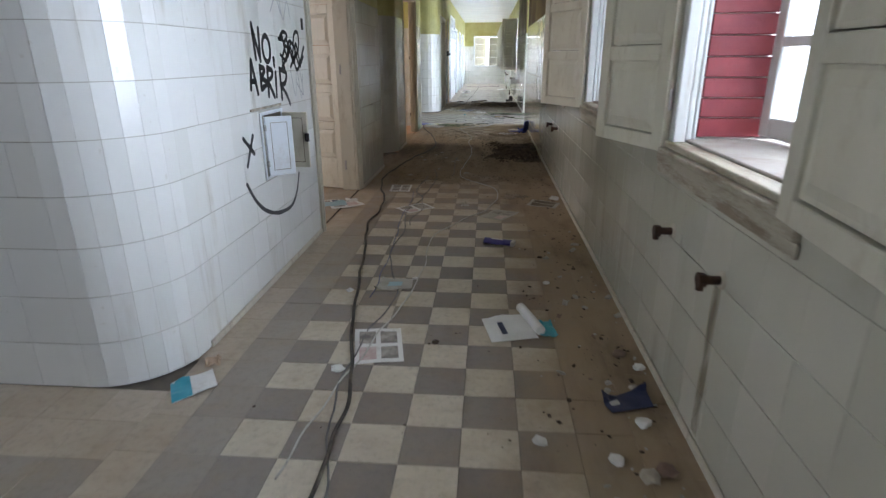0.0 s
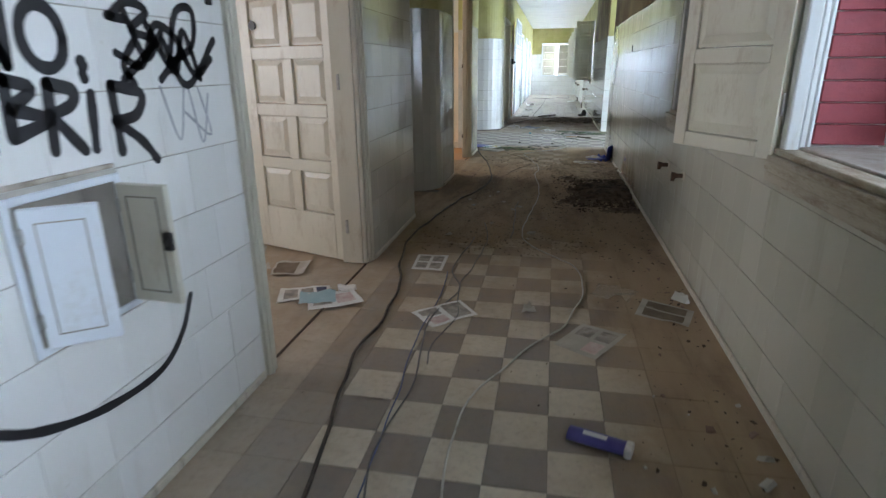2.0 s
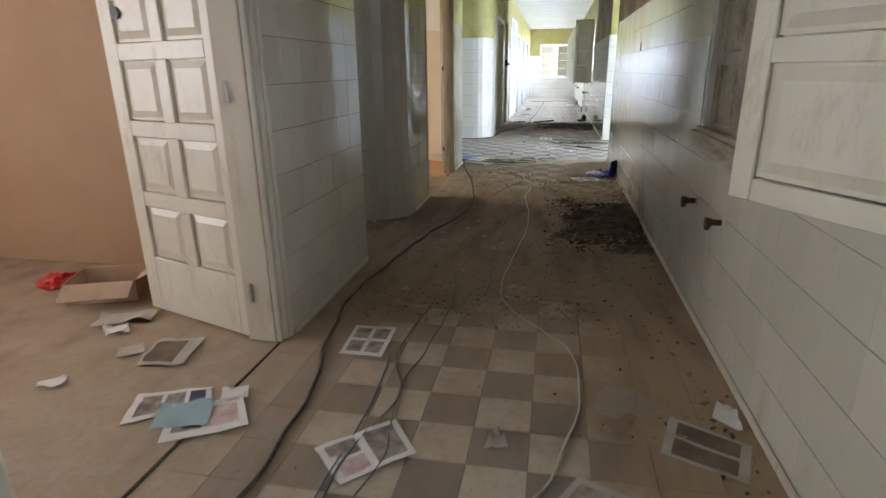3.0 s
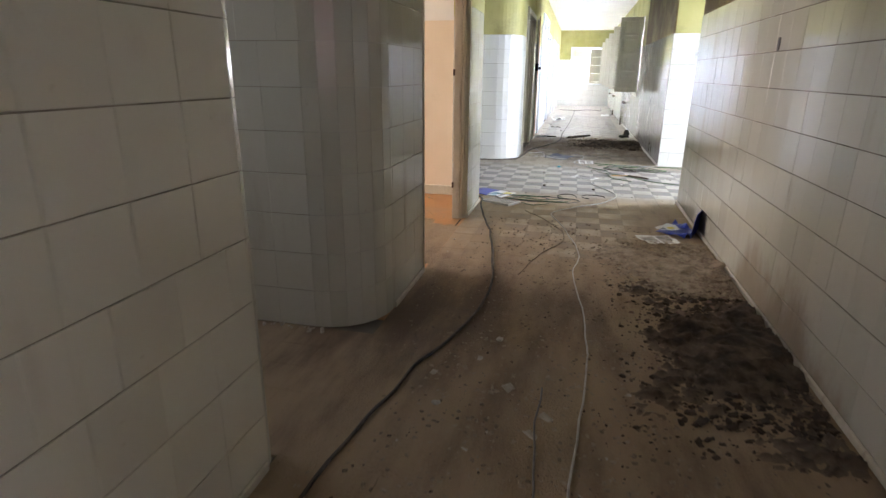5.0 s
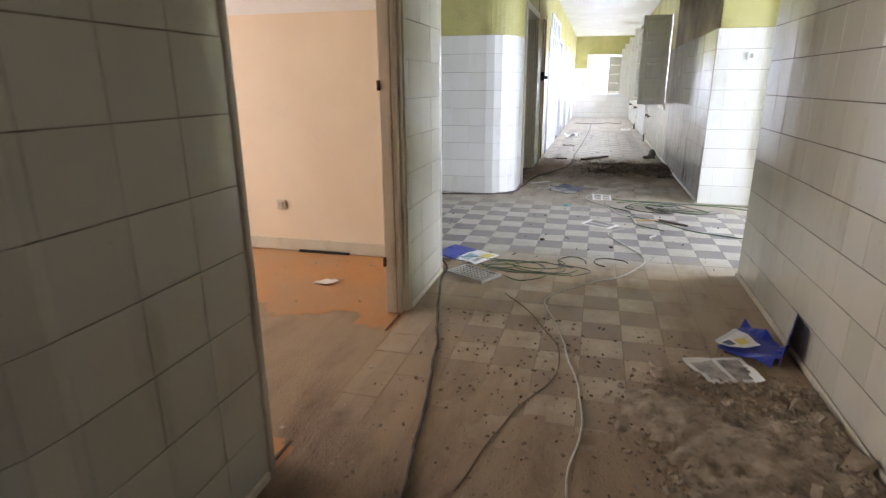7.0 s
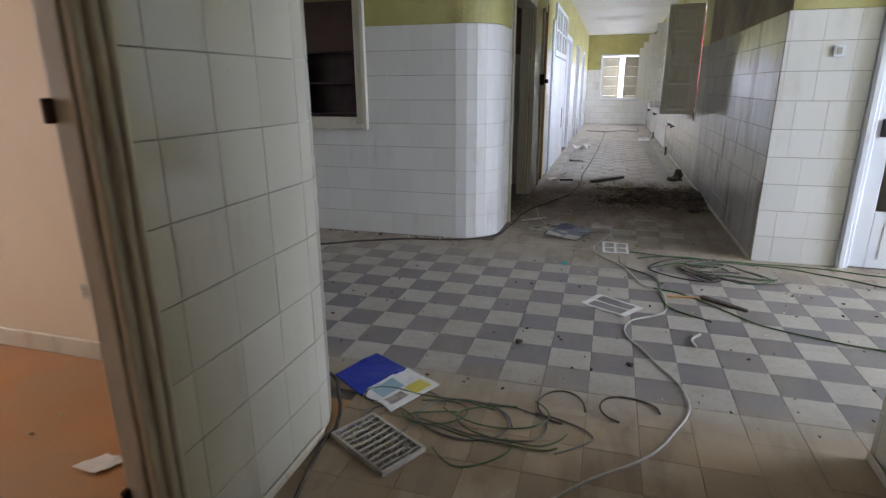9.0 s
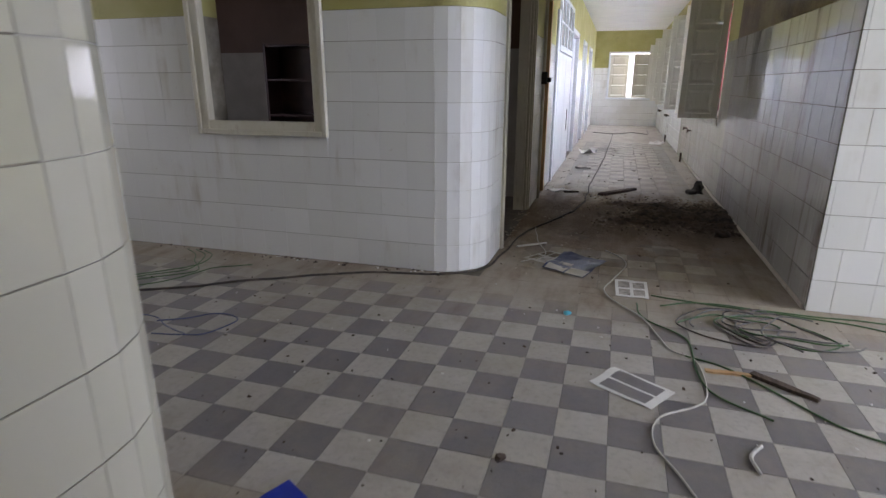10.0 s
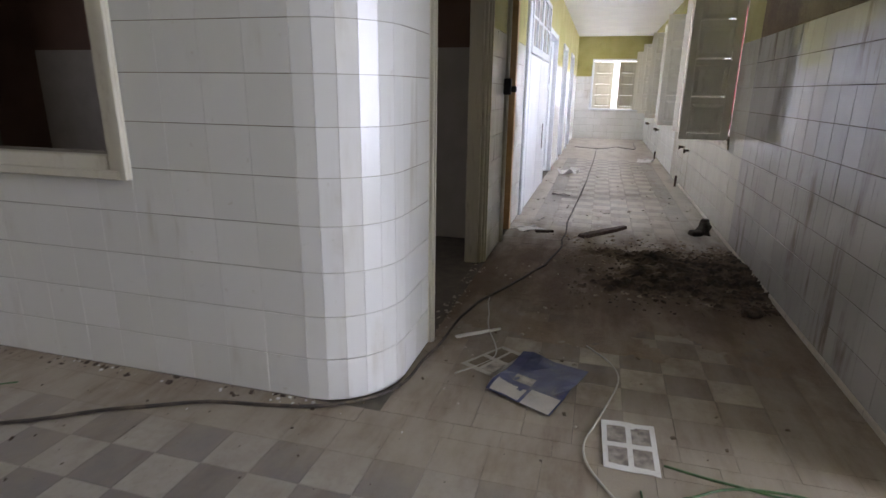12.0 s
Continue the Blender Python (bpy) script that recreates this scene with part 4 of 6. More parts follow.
def shutter(x, y, dx, dy, w=0.5, material=None, z0=0.89, z1=2.32, group="inside shutters", label="open white painted panelled inside shutter"):
    ob = thing("window_shutter", turned(x, y, 0, dx, dy), label, "shutter", group)
    leaf(ob, w, z0, z1, 0.032, 1, 4, material or WOODW, stile=0.07, rail=0.06)
    for z in (z0 + 0.2, z1 - 0.2):
        bm = bmesh.new()
        bmesh.ops.create_cone(bm, cap_ends=True, segments=8, radius1=0.007, radius2=0.007, depth=0.08, matrix=Matrix.Translation((-0.006, 0.0, z)))
        part("hinge", bm, STEEL, ob, "dull steel hinge")
    return ob


for k, (a, b) in enumerate(WINDOWS):
    window_frame(f"window_{k + 1}", a, b, RIGHT)
    if k < 3:
        casement(a + 0.03, RIGHT + 0.34, 0.44, 0.9, 0.1)
        casement(b - 0.03, RIGHT + 0.345, 0.44, 0.14, -0.99)
shutter(RIGHT - 0.012, 3.825, -0.17, 0.47)
shutter(RIGHT - 0.022, 2.855, -0.05, -0.49)
shutter(RIGHT - 0.012, 5.865, -0.26, 0.48, 0.53)
shutter(RIGHT - 0.022, 4.905, -0.05, -0.49)
shutter(RIGHT - 0.012, 1.795, -0.12, 0.48)
shutter(RIGHT + 0.045, 6.97, 0.0, 1.0, 0.432, WOOD_GRIMY, label="closed grey-white panelled inside shutter with dark grime")
shutter(RIGHT + 0.05, 7.83, 0.0, -1.0, 0.424, WOOD_GRIMY, label="closed grey-white panelled inside shutter with dark grime")
for k, (a, b) in enumerate(FAR_WINDOWS):
    window_frame(f"window_{k + 5}", a, b, FAR_RIGHT)
    # far leaves wear the lightened paint in place of light on their near side
    shutter(FAR_RIGHT - 0.012, a + 0.01, -0.99, 0.1, 0.44, SHUTTER_LIT)
    shutter(FAR_RIGHT - 0.012, b - 0.01, -0.5, 0.4, 0.46, SHUTTER_LIT)
    casement(b - 0.045, FAR_RIGHT + 0.31, 0.44, 0.95, -0.3)
# bright overcast distance behind the openings
for name, size in (("backdrop", (60, 60.1, -40, 80, -2, 40)), ("backdrop_2", (-60.1, -60, -40, 80, -2, 40)), ("backdrop_3", (-60, 60, 90, 90.1, -2, 40))):
    structure(name, boxes(size), SKY_CARD, "pale overcast distance outside", "backdrop")
structure("ground", boxes((-400, 400, -400, 400, -1.4, -1.2)), DUST, "pale dusty ground outside", "ground")

# end window
win = tagged(new("window_end"), "white framed end window with half closed shutters", "window", kind="structure")
part("window_frame", boxes((0.5, 0.56, 30.45, 30.6, 0.86, 2.24), (1.74, 1.8, 30.45, 30.6, 0.86, 2.24), (0.56, 1.74, 30.45, 30.6, 2.18, 2.24), (0.48, 1.82, 30.42, 30.6, 0.82, 0.86), bevel=0.004), WOODB, win)
shutter(0.56, 30.52, 0.95, 0.12, 0.55, WOODW, 0.88, 2.16, label="white panelled shutter of the end window")
shutter(1.73, 30.5, -0.7, -0.25, 0.5, WOODW, 0.88, 2.16, label="white panelled shutter of the end window")


# ---- pipe stubs ----
def pipe_stub(x, y, z, group="cut radiator pipes"):
    ob = thing("pipe_stub", pose(x, y, z), "short cut rusty iron radiator pipe in the wall", "pipe", group)
    bm = bmesh.new()
    bmesh.ops.create_cone(bm, cap_ends=True, segments=12, radius1=0.014, radius2=0.014, depth=0.06, matrix=Matrix.Translation((-0.03, 0, 0)) @ pose(0, 0, 0, 0, 90))
    part("pipe", bm, RUST, ob, smooth=False)
    bm = bmesh.new()
    bmesh.ops.create_cone(bm, cap_ends=True, segments=6, radius1=0.024, radius2=0.022, depth=0.024, matrix=Matrix.Translation((-0.062, 0, 0)) @ pose(0, 0, 0, 0, 90))
    bmesh.ops.create_cone(bm, cap_ends=True, segments=8, radius1=0.012, radius2=0.012, depth=0.02, matrix=Matrix.Translation((-0.064, 0, -0.022)))
    part("valve", bm, RUST, ob, "dark valve nut")
    bm = bmesh.new()
    bmesh.ops.create_cone(bm, cap_ends=True, segments=14, radius1=0.03, radius2=0.024, depth=0.008, matrix=Matrix.Translation((-0.004, 0, 0)) @ pose(0, 0, 0, 0, -90))
    part("wall_plate", bm, PLASTER, ob, "crumbled plaster collar")
    return ob


stub = pipe_stub(RIGHT, 3.15, 0.61)
for y, z in ((3.62, 0.62), (7.26, 0.57), (7.74, 0.56)):
    copy_thing(stub, pose(RIGHT, y, z))
part("rust_run", boxes((-0.0034, -0.0015, -0.004, 0.045, -0.56, -0.02), bevel=0.0005), RUST_RUN, stub, "pale brown run of rust on the tiles")
for y in (21.42, 21.95, 25.9, 26.35, 28.4, 28.8):
    copy_thing(stub, pose(FAR_RIGHT, y, 0.57))
for y in (21.88, 25.45):
    ob = thing("floor_pipe", pose(FAR_RIGHT - 0.07, y, 0), "short rusty pipe end standing on the floor", "pipe", "floor pipes")
    bm = bmesh.new()
    bmesh.ops.create_cone(bm, cap_ends=True, segments=10, radius1=0.016, radius2=0.016, depth=0.16, matrix=Matrix.Translation((0, 0, 0.08)))
    part("pipe", bm, RUST, ob)

# ---- meter box in the tiled wall ----
box = thing("meter_box", pose(0, 4.555, 0), "small white wall cupboard with both leaves standing open", "cupboard")
part("recess", boxes((-0.115, -0.105, 0, 0.3, 0.615, 0.95), (-0.105, 0.0, -0.008, 0.0, 0.607, 0.958), (-0.105, 0.0, 0.3, 0.308, 0.607, 0.958), (-0.105, 0.0, 0, 0.3, 0.607, 0.615), (-0.105, 0.0, 0, 0.3, 0.95, 0.958)), PAPER_GREY, box, "grey inside of the recess")
part("frame", boxes((0.0, 0.008, -0.022, 0.0, 0.595, 0.97), (0.0, 0.008, 0.3, 0.322, 0.595, 0.97), (0.0, 0.008, 0.0, 0.3, 0.595, 0.615), (0.0, 0.008, 0.0, 0.3, 0.95, 0.97), bevel=0.003), WOODB, box)


def hatch(name, material, label, m, groove):
    """A small wooden leaf with a rebated field, hinged at its own origin and reaching along +x."""
    ob = part(name, boxes((0, 0.152, -0.009, 0.009, 0.618, 0.947), bevel=0.003), material, box, label, m=m)
    for side in (-1, 1):
        y0, y1 = sorted((side * 0.009, side * 0.0102))
        part("groove", boxes((0.028, 0.031, y0, y1, 0.65, 0.915), (0.121, 0.124, y0, y1, 0.65, 0.915), (0.031, 0.121, y0, y1, 0.65, 0.653), (0.031, 0.121, y0, y1, 0.912, 0.915)), groove, ob, "thin dark groove")
    for z in (0.67, 0.87):
        part("hinge", boxes((-0.006, 0.006, -0.013, 0.013, z, z + 0.035), bevel=0.002), STEEL, ob, "dull steel hinge")
    return ob


hatch("left_leaf", WOODB, "white leaf half open", Matrix.Translation((0.016, 0.002, 0)) @ pose(0, 0, 0, 0, 0, 38), GROUT)
right_leaf = hatch("right_leaf", WOODW, "beige leaf standing straight out", Matrix.Translation((0.014, 0.298, 0)) @ pose(0, 0, 0, 0, 0, -4), GROUT_DARK)
part("lock", boxes((0.135, 0.162, -0.024, -0.009, 0.775, 0.825), (0.14, 0.156, -0.032, -0.024, 0.79, 0.812), bevel=0.004), IRON, right_leaf, "black lock")
trim("plaster_lip", [(0.0, 0.012, 4.42, 4.86, 0.985, 0.997)], PLASTER, "broken plaster edge over the meter box", 0.002)


# ---- spray paint on the tiles ----
def stroke(bm, pts, width, lift=0.0016):
    """A painted line on the wall plane x = 0 with round ends, slightly uneven in width."""
    line = smooth_path([(lift, y, z) for y, z in pts], 6) if len(pts) > 2 else [Vector((lift, *pts[0])).lerp(Vector((lift, *pts[1])), k / 4) for k in range(5)]
    rows = []
    for k, q in enumerate(line):
        d = line[min(k + 1, len(line) - 1)] - line[max(k - 1, 0)]
        d.normalize()
        side = Vector((0, -d.z, d.y))
        w = width / 2 * (1 + 0.25 * noise.noise(q * 20))
        rows.append((bm.verts.new(q + side * w), bm.verts.new(q - side * w)))
    for (a, b), (c, e) in zip(rows, rows[1:]):
        bm.faces.new((a, b, e, c))
    for q, d in ((line[0], line[0] - line[1]), (line[-1], line[-1] - line[-2])):
        d.normalize()
        side = Vector((0, -d.z, d.y))
        fan = [bm.verts.new(q + width / 2 * (math.cos(a) * side + math.sin(a) * d)) for a in (math.pi * i / 6 for i in range(7))]
        bm.faces.new(fan)


def arc_pts(y, z, ry, rz, a0=0, a1=360, n=10):
    return [(y + ry * math.cos(radians(a0 + (a1 - a0) * k / n)), z + rz * math.sin(radians(a0 + (a1 - a0) * k / n))) for k in range(n + 1)]


LETTERS = {
    "letter_n": [[(4.56, 1.42), (4.575, 1.25)], [(4.565, 1.4), (4.635, 1.24)], [(4.635, 1.24), (4.645, 1.4)]],
    "letter_o": [arc_pts(4.735, 1.3, 0.055, 0.068)],
    "full_stop": [[(4.83, 1.246), (4.832, 1.24)]],
    "letter_a": [[(4.505, 1.24), (4.468, 1.1)], [(4.505, 1.24), (4.555, 1.07)], [(4.475, 1.135), (4.54, 1.135)]],
    "letter_b": [[(4.615, 1.21), (4.61, 1.09)], [(4.615, 1.21), (4.675, 1.19), (4.62, 1.15)], [(4.62, 1.15), (4.7, 1.12), (4.61, 1.09)]],
    "letter_r": [[(4.72, 1.2), (4.705, 1.05)], [(4.72, 1.2), (4.785, 1.182), (4.775, 1.15), (4.715, 1.13)], [(4.715, 1.13), (4.79, 1.04)]],
    "letter_i": [[(4.84, 1.17), (4.825, 1.04)], [(4.828, 1.218), (4.83, 1.21)]],
    "second_letter_r": [[(4.91, 1.19), (4.91, 1.02)], [(4.91, 1.19), (5.015, 1.165), (4.985, 1.11), (4.905, 1.1)], [(4.905, 1.1), (4.99, 1.04), (5.04, 0.98)]],
}
words = thing("painted_words", pose(0, 0, 0), "black sprayed words NO. ABRIR on the white tiles", "graffiti")
for name, lines in LETTERS.items():
    bm = bmesh.new()
    for pts in lines:
        stroke(bm, pts, 0.03 if name != "full_stop" else 0.036)
    part(name, bm, BLACK_PAINT, words)
face = thing("sprayed_smiley", pose(0, 0, 0), "black sprayed cross and smile on the white tiles", "graffiti")
bm = bmesh.new()
stroke(bm, [(4.3, 0.862), (4.415, 0.77)], 0.026)
stroke(bm, [(4.42, 0.862), (4.315, 0.72)], 0.026)
part("cross", bm, BLACK_PAINT, face)
bm = bmesh.new()
stroke(bm, [(4.28, 0.63), (4.37, 0.52), (4.5, 0.43), (4.69, 0.37), (4.9, 0.36), (5.02, 0.43), (5.085, 0.53)], 0.024)
part("smile", bm, BLACK_PAINT, face)
tag_ = thing("scribbled_tag", pose(0, 0, 0), "tangled black sprayed scribble on the white tiles", "graffiti")
for pts in ([(4.95, 1.36), (5.02, 1.4), (5.09, 1.38), (5.02, 1.33), (5.1, 1.3), (4.96, 1.2)], [(4.95, 1.27), (5.04, 1.24), (5.12, 1.35), (5.22, 1.29), (5.11, 1.2)],
            [(5.16, 1.25), (5.22, 1.39), (5.3, 1.4), (5.28, 1.3), (5.15, 1.24)], [(5.14, 1.31), (5.23, 1.18), (5.4, 1.32)], [(5.22, 1.28), (5.28, 1.21), (5.37, 1.26)], [(4.94, 1.36), (5.0, 1.355)], [(5.0, 1.38), (5.06, 1.26), (5.14, 1.33)], [(5.08, 1.35), (5.18, 1.22), (5.24, 1.34), (5.3, 1.2)], [(5.02, 1.3), (4.97, 1.24), (5.0, 1.19)]):
    bm = bmesh.new()
    stroke(bm, pts, 0.024, 0.0022)
    part("stroke", bm, BLACK_PAINT, tag_)
faint = thing("faint_scribble", pose(0, 0, 0), "faint grey sprayed lines on the white tiles", "graffiti")
for pts in ([(5.1, 1.18), (5.16, 1.02), (5.22, 1.19), (5.27, 1.0), (5.33, 1.15)], [(5.2, 1.1), (5.32, 1.02), (5.28, 1.17)], [(4.85, 1.5), (4.95, 1.58), (5.02, 1.5)], [(5.0, 1.6), (5.05, 1.47), (5.14, 1.58), (5.18, 1.48)]):
    bm = bmesh.new()
    stroke(bm, pts, 0.009, 0.0012)
    part("line", bm, GREY_PAINT, faint)
for y, z, x, side, h in ((5.4, 1.463, 0.0, 1, 0.07), (10.34, 1.41, RIGHT, -1, 0.07)):
    ob = thing("wall_bracket", pose(x, y, z), "small black empty switch hole in the tiles", "fitting", "switch holes")
    part("plate", boxes((min(0, side * 0.006), max(0, side * 0.006), -0.017, 0.017, -h / 2, h / 2), bevel=0.002), IRON, ob)

# ---- the crossing ----
win = tagged(new("window_inside"), "white moulded frame of an inside window without glass", "window", kind="structure")
x0, x1, z0, z1 = -2.04, -1.13, 1.02, 2.0
part("lining", boxes((x0 - 0.01, x0 + 0.008, 15.089, 15.14, z0 - 0.01, z1), (x1 - 0.008, x1 + 0.01, 15.089, 15.14, z0 - 0.01, z1), (x0 + 0.008, x1 - 0.008, 15.089, 15.14, z0 - 0.01, z0 + 0.008), bevel=0.003), WOODW, win)
part("window_frame", boxes((x0 - 0.09, x0 + 0.012, 15.066, 15.089, z0 - 0.09, z1 + 0.09), (x1 - 0.012, x1 + 0.09, 15.066, 15.089, z0 - 0.09, z1 + 0.09), (x0 + 0.012, x1 - 0.012, 15.066, 15.089, z0 - 0.09, z0 + 0.012),
    (x0 - 0.09, x0 - 0.05, 15.052, 15.066, z0 - 0.09, z1 + 0.09), (x1 + 0.05, x1 + 0.09, 15.052, 15.066, z0 - 0.09, z1 + 0.09), (x0 - 0.05, x1 + 0.05, 15.052, 15.066, z0 - 0.09, z0 - 0.05), bevel=0.005), WOODW, win)
shelf = thing("bookshelf", pose(-2.66, 17.83, 0), "dark stained empty shelf unit against the room wall", "shelf")
part("side_panel", boxes((-0.62, -0.59, -0.16, 0.16, 0, 1.75)), SHELF, shelf)
part("side_panel", boxes((0.59, 0.62, -0.16, 0.16, 0, 1.75)), SHELF, shelf)
part("back_panel", boxes((-0.59, 0.59, 0.14, 0.155, 0.02, 1.75)), SHELF, shelf)
for z in (0.1, 0.5, 0.9, 1.32, 1.72):
    part("board", boxes((-0.59, 0.59, -0.15, 0.14, z, z + 0.025)), SHELF, shelf)
sw = thing("light_switch", pose(2.4, 15.075, 1.5), "small white surface switch on the tiled wall end", "switch")
part("plate", boxes((-0.035, 0.035, -0.012, 0.003, -0.04, 0.04), bevel=0.004), WOODB, sw)
part("rocker", boxes((-0.014, 0.014, -0.018, -0.012, -0.022, 0.022), bevel=0.002), CORE, sw)
# glazed door beside the wall end
fr = tagged(new("door_frame_20"), "white painted door frame post at the crossing", "door frame", kind="structure")
part("jamb", boxes((2.625, 2.7, 15.05, 15.3, 0, 2.2), (2.63, 2.67, 15.03, 15.05, 0, 2.2), bevel=0.005), WOODB, fr)
door = thing("glazed_door", turned(2.705, 15.1, 0, 1, -0.03), "white wooden door with a broken dark pane", "door")
part("frame", boxes((0, 0.1, -0.02, 0.02, 0.01, 2.15), (0.75, 0.85, -0.02, 0.02, 0.01, 2.15), (0.1, 0.75, -0.02, 0.02, 0.01, 0.42), (0.1, 0.75, -0.02, 0.02, 0.98, 1.1), (0.1, 0.75, -0.02, 0.02, 2.05, 2.15), bevel=0.004), WOODB, door)
part("panel", boxes((0.1, 0.75, -0.008, 0.008, 1.1, 2.05), (0.17, 0.68, -0.016, -0.008, 1.2, 1.95), bevel=0.003), WOODB, door)
part("kick_panel", boxes((0.17, 0.68, -0.026, -0.02, 0.08, 0.36), bevel=0.003), WOODB, door)
part("broken_pane", boxes((0.3, 0.75, -0.003, 0.003, 0.42, 0.72), (0.45, 0.75, -0.003, 0.003, 0.72, 0.98)), GLASS, door, "remains of a cracked pane")
part("handle", boxes((0.03, 0.07, -0.05, -0.02, 0.94, 1.06), (0.04, 0.12, -0.06, -0.05, 1.0, 1.02), bevel=0.004), IRON, door, "dark iron handle")
wall("wall_dark_4", "x", 16.5, 16.7, 2.6, 6.0, CORE, "grey wall of the room behind the glazed door")

# ---- far corridor leaves ----
for y, w in ((19.44, 1.0), (20.45, 1.0)):
    ob = thing("partition_panel", turned(FAR_LEFT + 0.012, y, 0, 0, 1), "white painted partition panel with small upper panes", "partition", "partition panels")
    part("panel", boxes((0, w, -0.012, 0.012, 0.02, 1.7), bevel=0.003), WOODB, ob)
    part("upper_frame", boxes((0, 0.07, -0.02, 0.02, 1.72, 2.45), (w - 0.07, w, -0.02, 0.02, 1.72, 2.45), (0.07, w - 0.07, -0.02, 0.02, 1.72, 1.8), (0.07, w - 0.07, -0.02, 0.02, 2.39, 2.45), (w / 2 - 0.02, w / 2 + 0.02, -0.02, 0.02, 1.8, 2.39), (0.07, w - 0.07, -0.015, 0.015, 2.08, 2.11), bevel=0.003), WOODB, ob)
    part("pane", boxes((0.07, w - 0.07, 0.0, 0.004, 1.8, 2.39)), PANE_FOIL, ob)
    if y > 20:
        part("letter_slot", boxes((0.6, 0.67, -0.018, -0.012, 0.55, 0.89), bevel=0.001), IRON, ob, "black open slot")
lk = thing("door_lock", pose(FAR_LEFT + 0.03, 17.93, 1.37), "dark iron lock hanging from the door edge", "lock")
part("case", boxes((-0.03, 0.03, -0.03, 0.03, -0.08, 0.05), bevel=0.006), IRON, lk)
part("knob", boxes((0.03, 0.075, -0.018, 0.018, -0.06, -0.01), bevel=0.01, segments=2), IRON, lk)
for a, b in LEFT_DOORS[1:]:
    ob = thing("white_door", turned(FAR_LEFT - 0.06, b - 0.02, 0, -0.3, -0.95), "bright white painted door standing ajar", "door", "far corridor doors")
    leaf(ob, 0.9, 0.01, 2.1, 0.04, 2, 3, WOODB)

# ---- things on the floor ----
thick = cable("floor_cable", [(0.8, 1.2), (0.76, 2.2), (0.73, 2.84), (0.74, 3.07), (0.72, 3.41), (0.62, 3.83), (0.52, 4.43), (0.36, 5.39), (0.31, 5.7), (0.33, 6.0), (0.3, 6.5), (0.17, 7.05), (0.13, 7.55), (0.2, 8.27), (0.3, 8.86), (0.44, 9.36), (0.47, 9.91), (0.34, 10.82), (0.05, 12.0), (0.03, 12.25), (-0.05, 12.45), (-0.22, 12.63), (-0.8, 12.72), (-1.7, 13.1), (-2.67, 14.1), (-2.3, 14.2), (-1.97, 14.15), (-1.33, 14.58), (-0.73, 14.91), (-0.24, 15.03), (0.05, 15.24), (0.13, 15.71), (0.21, 16.43), (0.46, 17.1), (0.62, 17.93), (0.64, 19.38), (0.76, 22.6), (0.82, 27.0)], 0.008, CABLE_BLACK, "thick black rubber cable running along the tiled floor", 0.02)
cable("floor_cable", [(0.6, 2.9), (0.66, 3.4), (0.74, 3.85), (0.83, 4.38), (0.86, 4.75), (0.85, 5.17), (0.89, 5.5), (1.04, 5.82), (1.26, 6.23), (1.36, 6.72), (1.31, 7.05), (1.22, 7.18), (1.04, 7.4), (0.95, 7.71), (0.95, 8.05), (1.03, 8.96), (1.02, 9.6), (0.96, 10.21), (0.99, 10.72), (0.85, 11.44), (0.75, 11.85), (0.93, 12.15), (1.15, 12.35), (1.3, 12.57), (1.38, 12.85), (1.28, 13.14), (1.15, 13.44), (1.17, 13.64), (1.36, 13.82), (1.37, 14.2), (1.25, 14.31), (1.14, 14.66), (0.93, 14.98), (0.96, 15.26), (1.06, 15.7), (0.9, 16.0)], 0.0043, CABLE_WHITE, "thin dirty white cable winding over the floor", 0.02)
cable("floor_cable", [(0.8, 2.6), (0.77, 2.84), (0.67, 3.41), (0.69, 3.89), (0.75, 4.36), (0.6, 5.01), (0.63, 5.5), (0.57, 6.12), (0.65, 6.54), (0.55, 6.9), (0.6, 7.6)], 0.004, CABLE_GREY, "thin grey wire lying on the tiles", 0.02)
cable("floor_cable", [(0.62, 4.3), (0.6, 5.1), (0.59, 5.43), (0.55, 5.9), (0.56, 6.47), (0.53, 6.83)], 0.003, CABLE_BLUE, "thin bluish wire lying on the tiles", 0.02)
cable("floor_cable", [(0.65, 5.68), (0.64, 5.88), (0.7, 6.18), (0.64, 6.61), (0.67, 6.93), (0.7, 7.5), (0.62, 8.0)], 0.0035, CABLE_GREY, "thin grey wire lying on the tiles", 0.02)
cable("floor_cable", [(0.6, 10.14), (0.72, 10.59), (0.88, 11.11), (0.7, 11.6), (0.5, 11.9)], 0.003, DUST, "thin dark wire half covered in dust", 0.02)
cable("floor_cable", [(0.88, 7.6), (0.86, 8.2), (0.84, 8.8)], 0.004, CABLE_GREY, "thin grey wire lying on the tiles", 0.03)
# loops and coils at the crossing
for k in range(9):
    cx, cy = 0.42 + random.uniform(-0.3, 0.5), 12.42 + random.uniform(-0.12, 0.14)
    rx, ry, a0, span = random.uniform(0.12, 0.34), random.uniform(0.06, 0.15), random.uniform(0, 360), random.uniform(150, 300)
    pts = [(max(0.04, cx + rx * math.cos(radians(a0 + span * i / 12))), cy + ry * math.sin(radians(a0 + span * i / 12))) for i in range(13)]
    cable("wire_coil", pts, 0.003, CABLE_GREEN if k % 3 else CABLE_GREY, "loose green and grey wire at the crossing entrance", 0.05, lift=0.003 * (k % 3), group="entrance wires")
cable("wire_loop", [(-1.5, 13.36), (-1.69, 13.61), (-1.74, 13.74), (-1.68, 13.84), (-1.54, 13.84), (-1.4, 13.76), (-1.23, 13.71)], 0.0035, CABLE_BLUE, "thin violet-blue wire curled on the crossing floor", 0.01, group="wire loops")
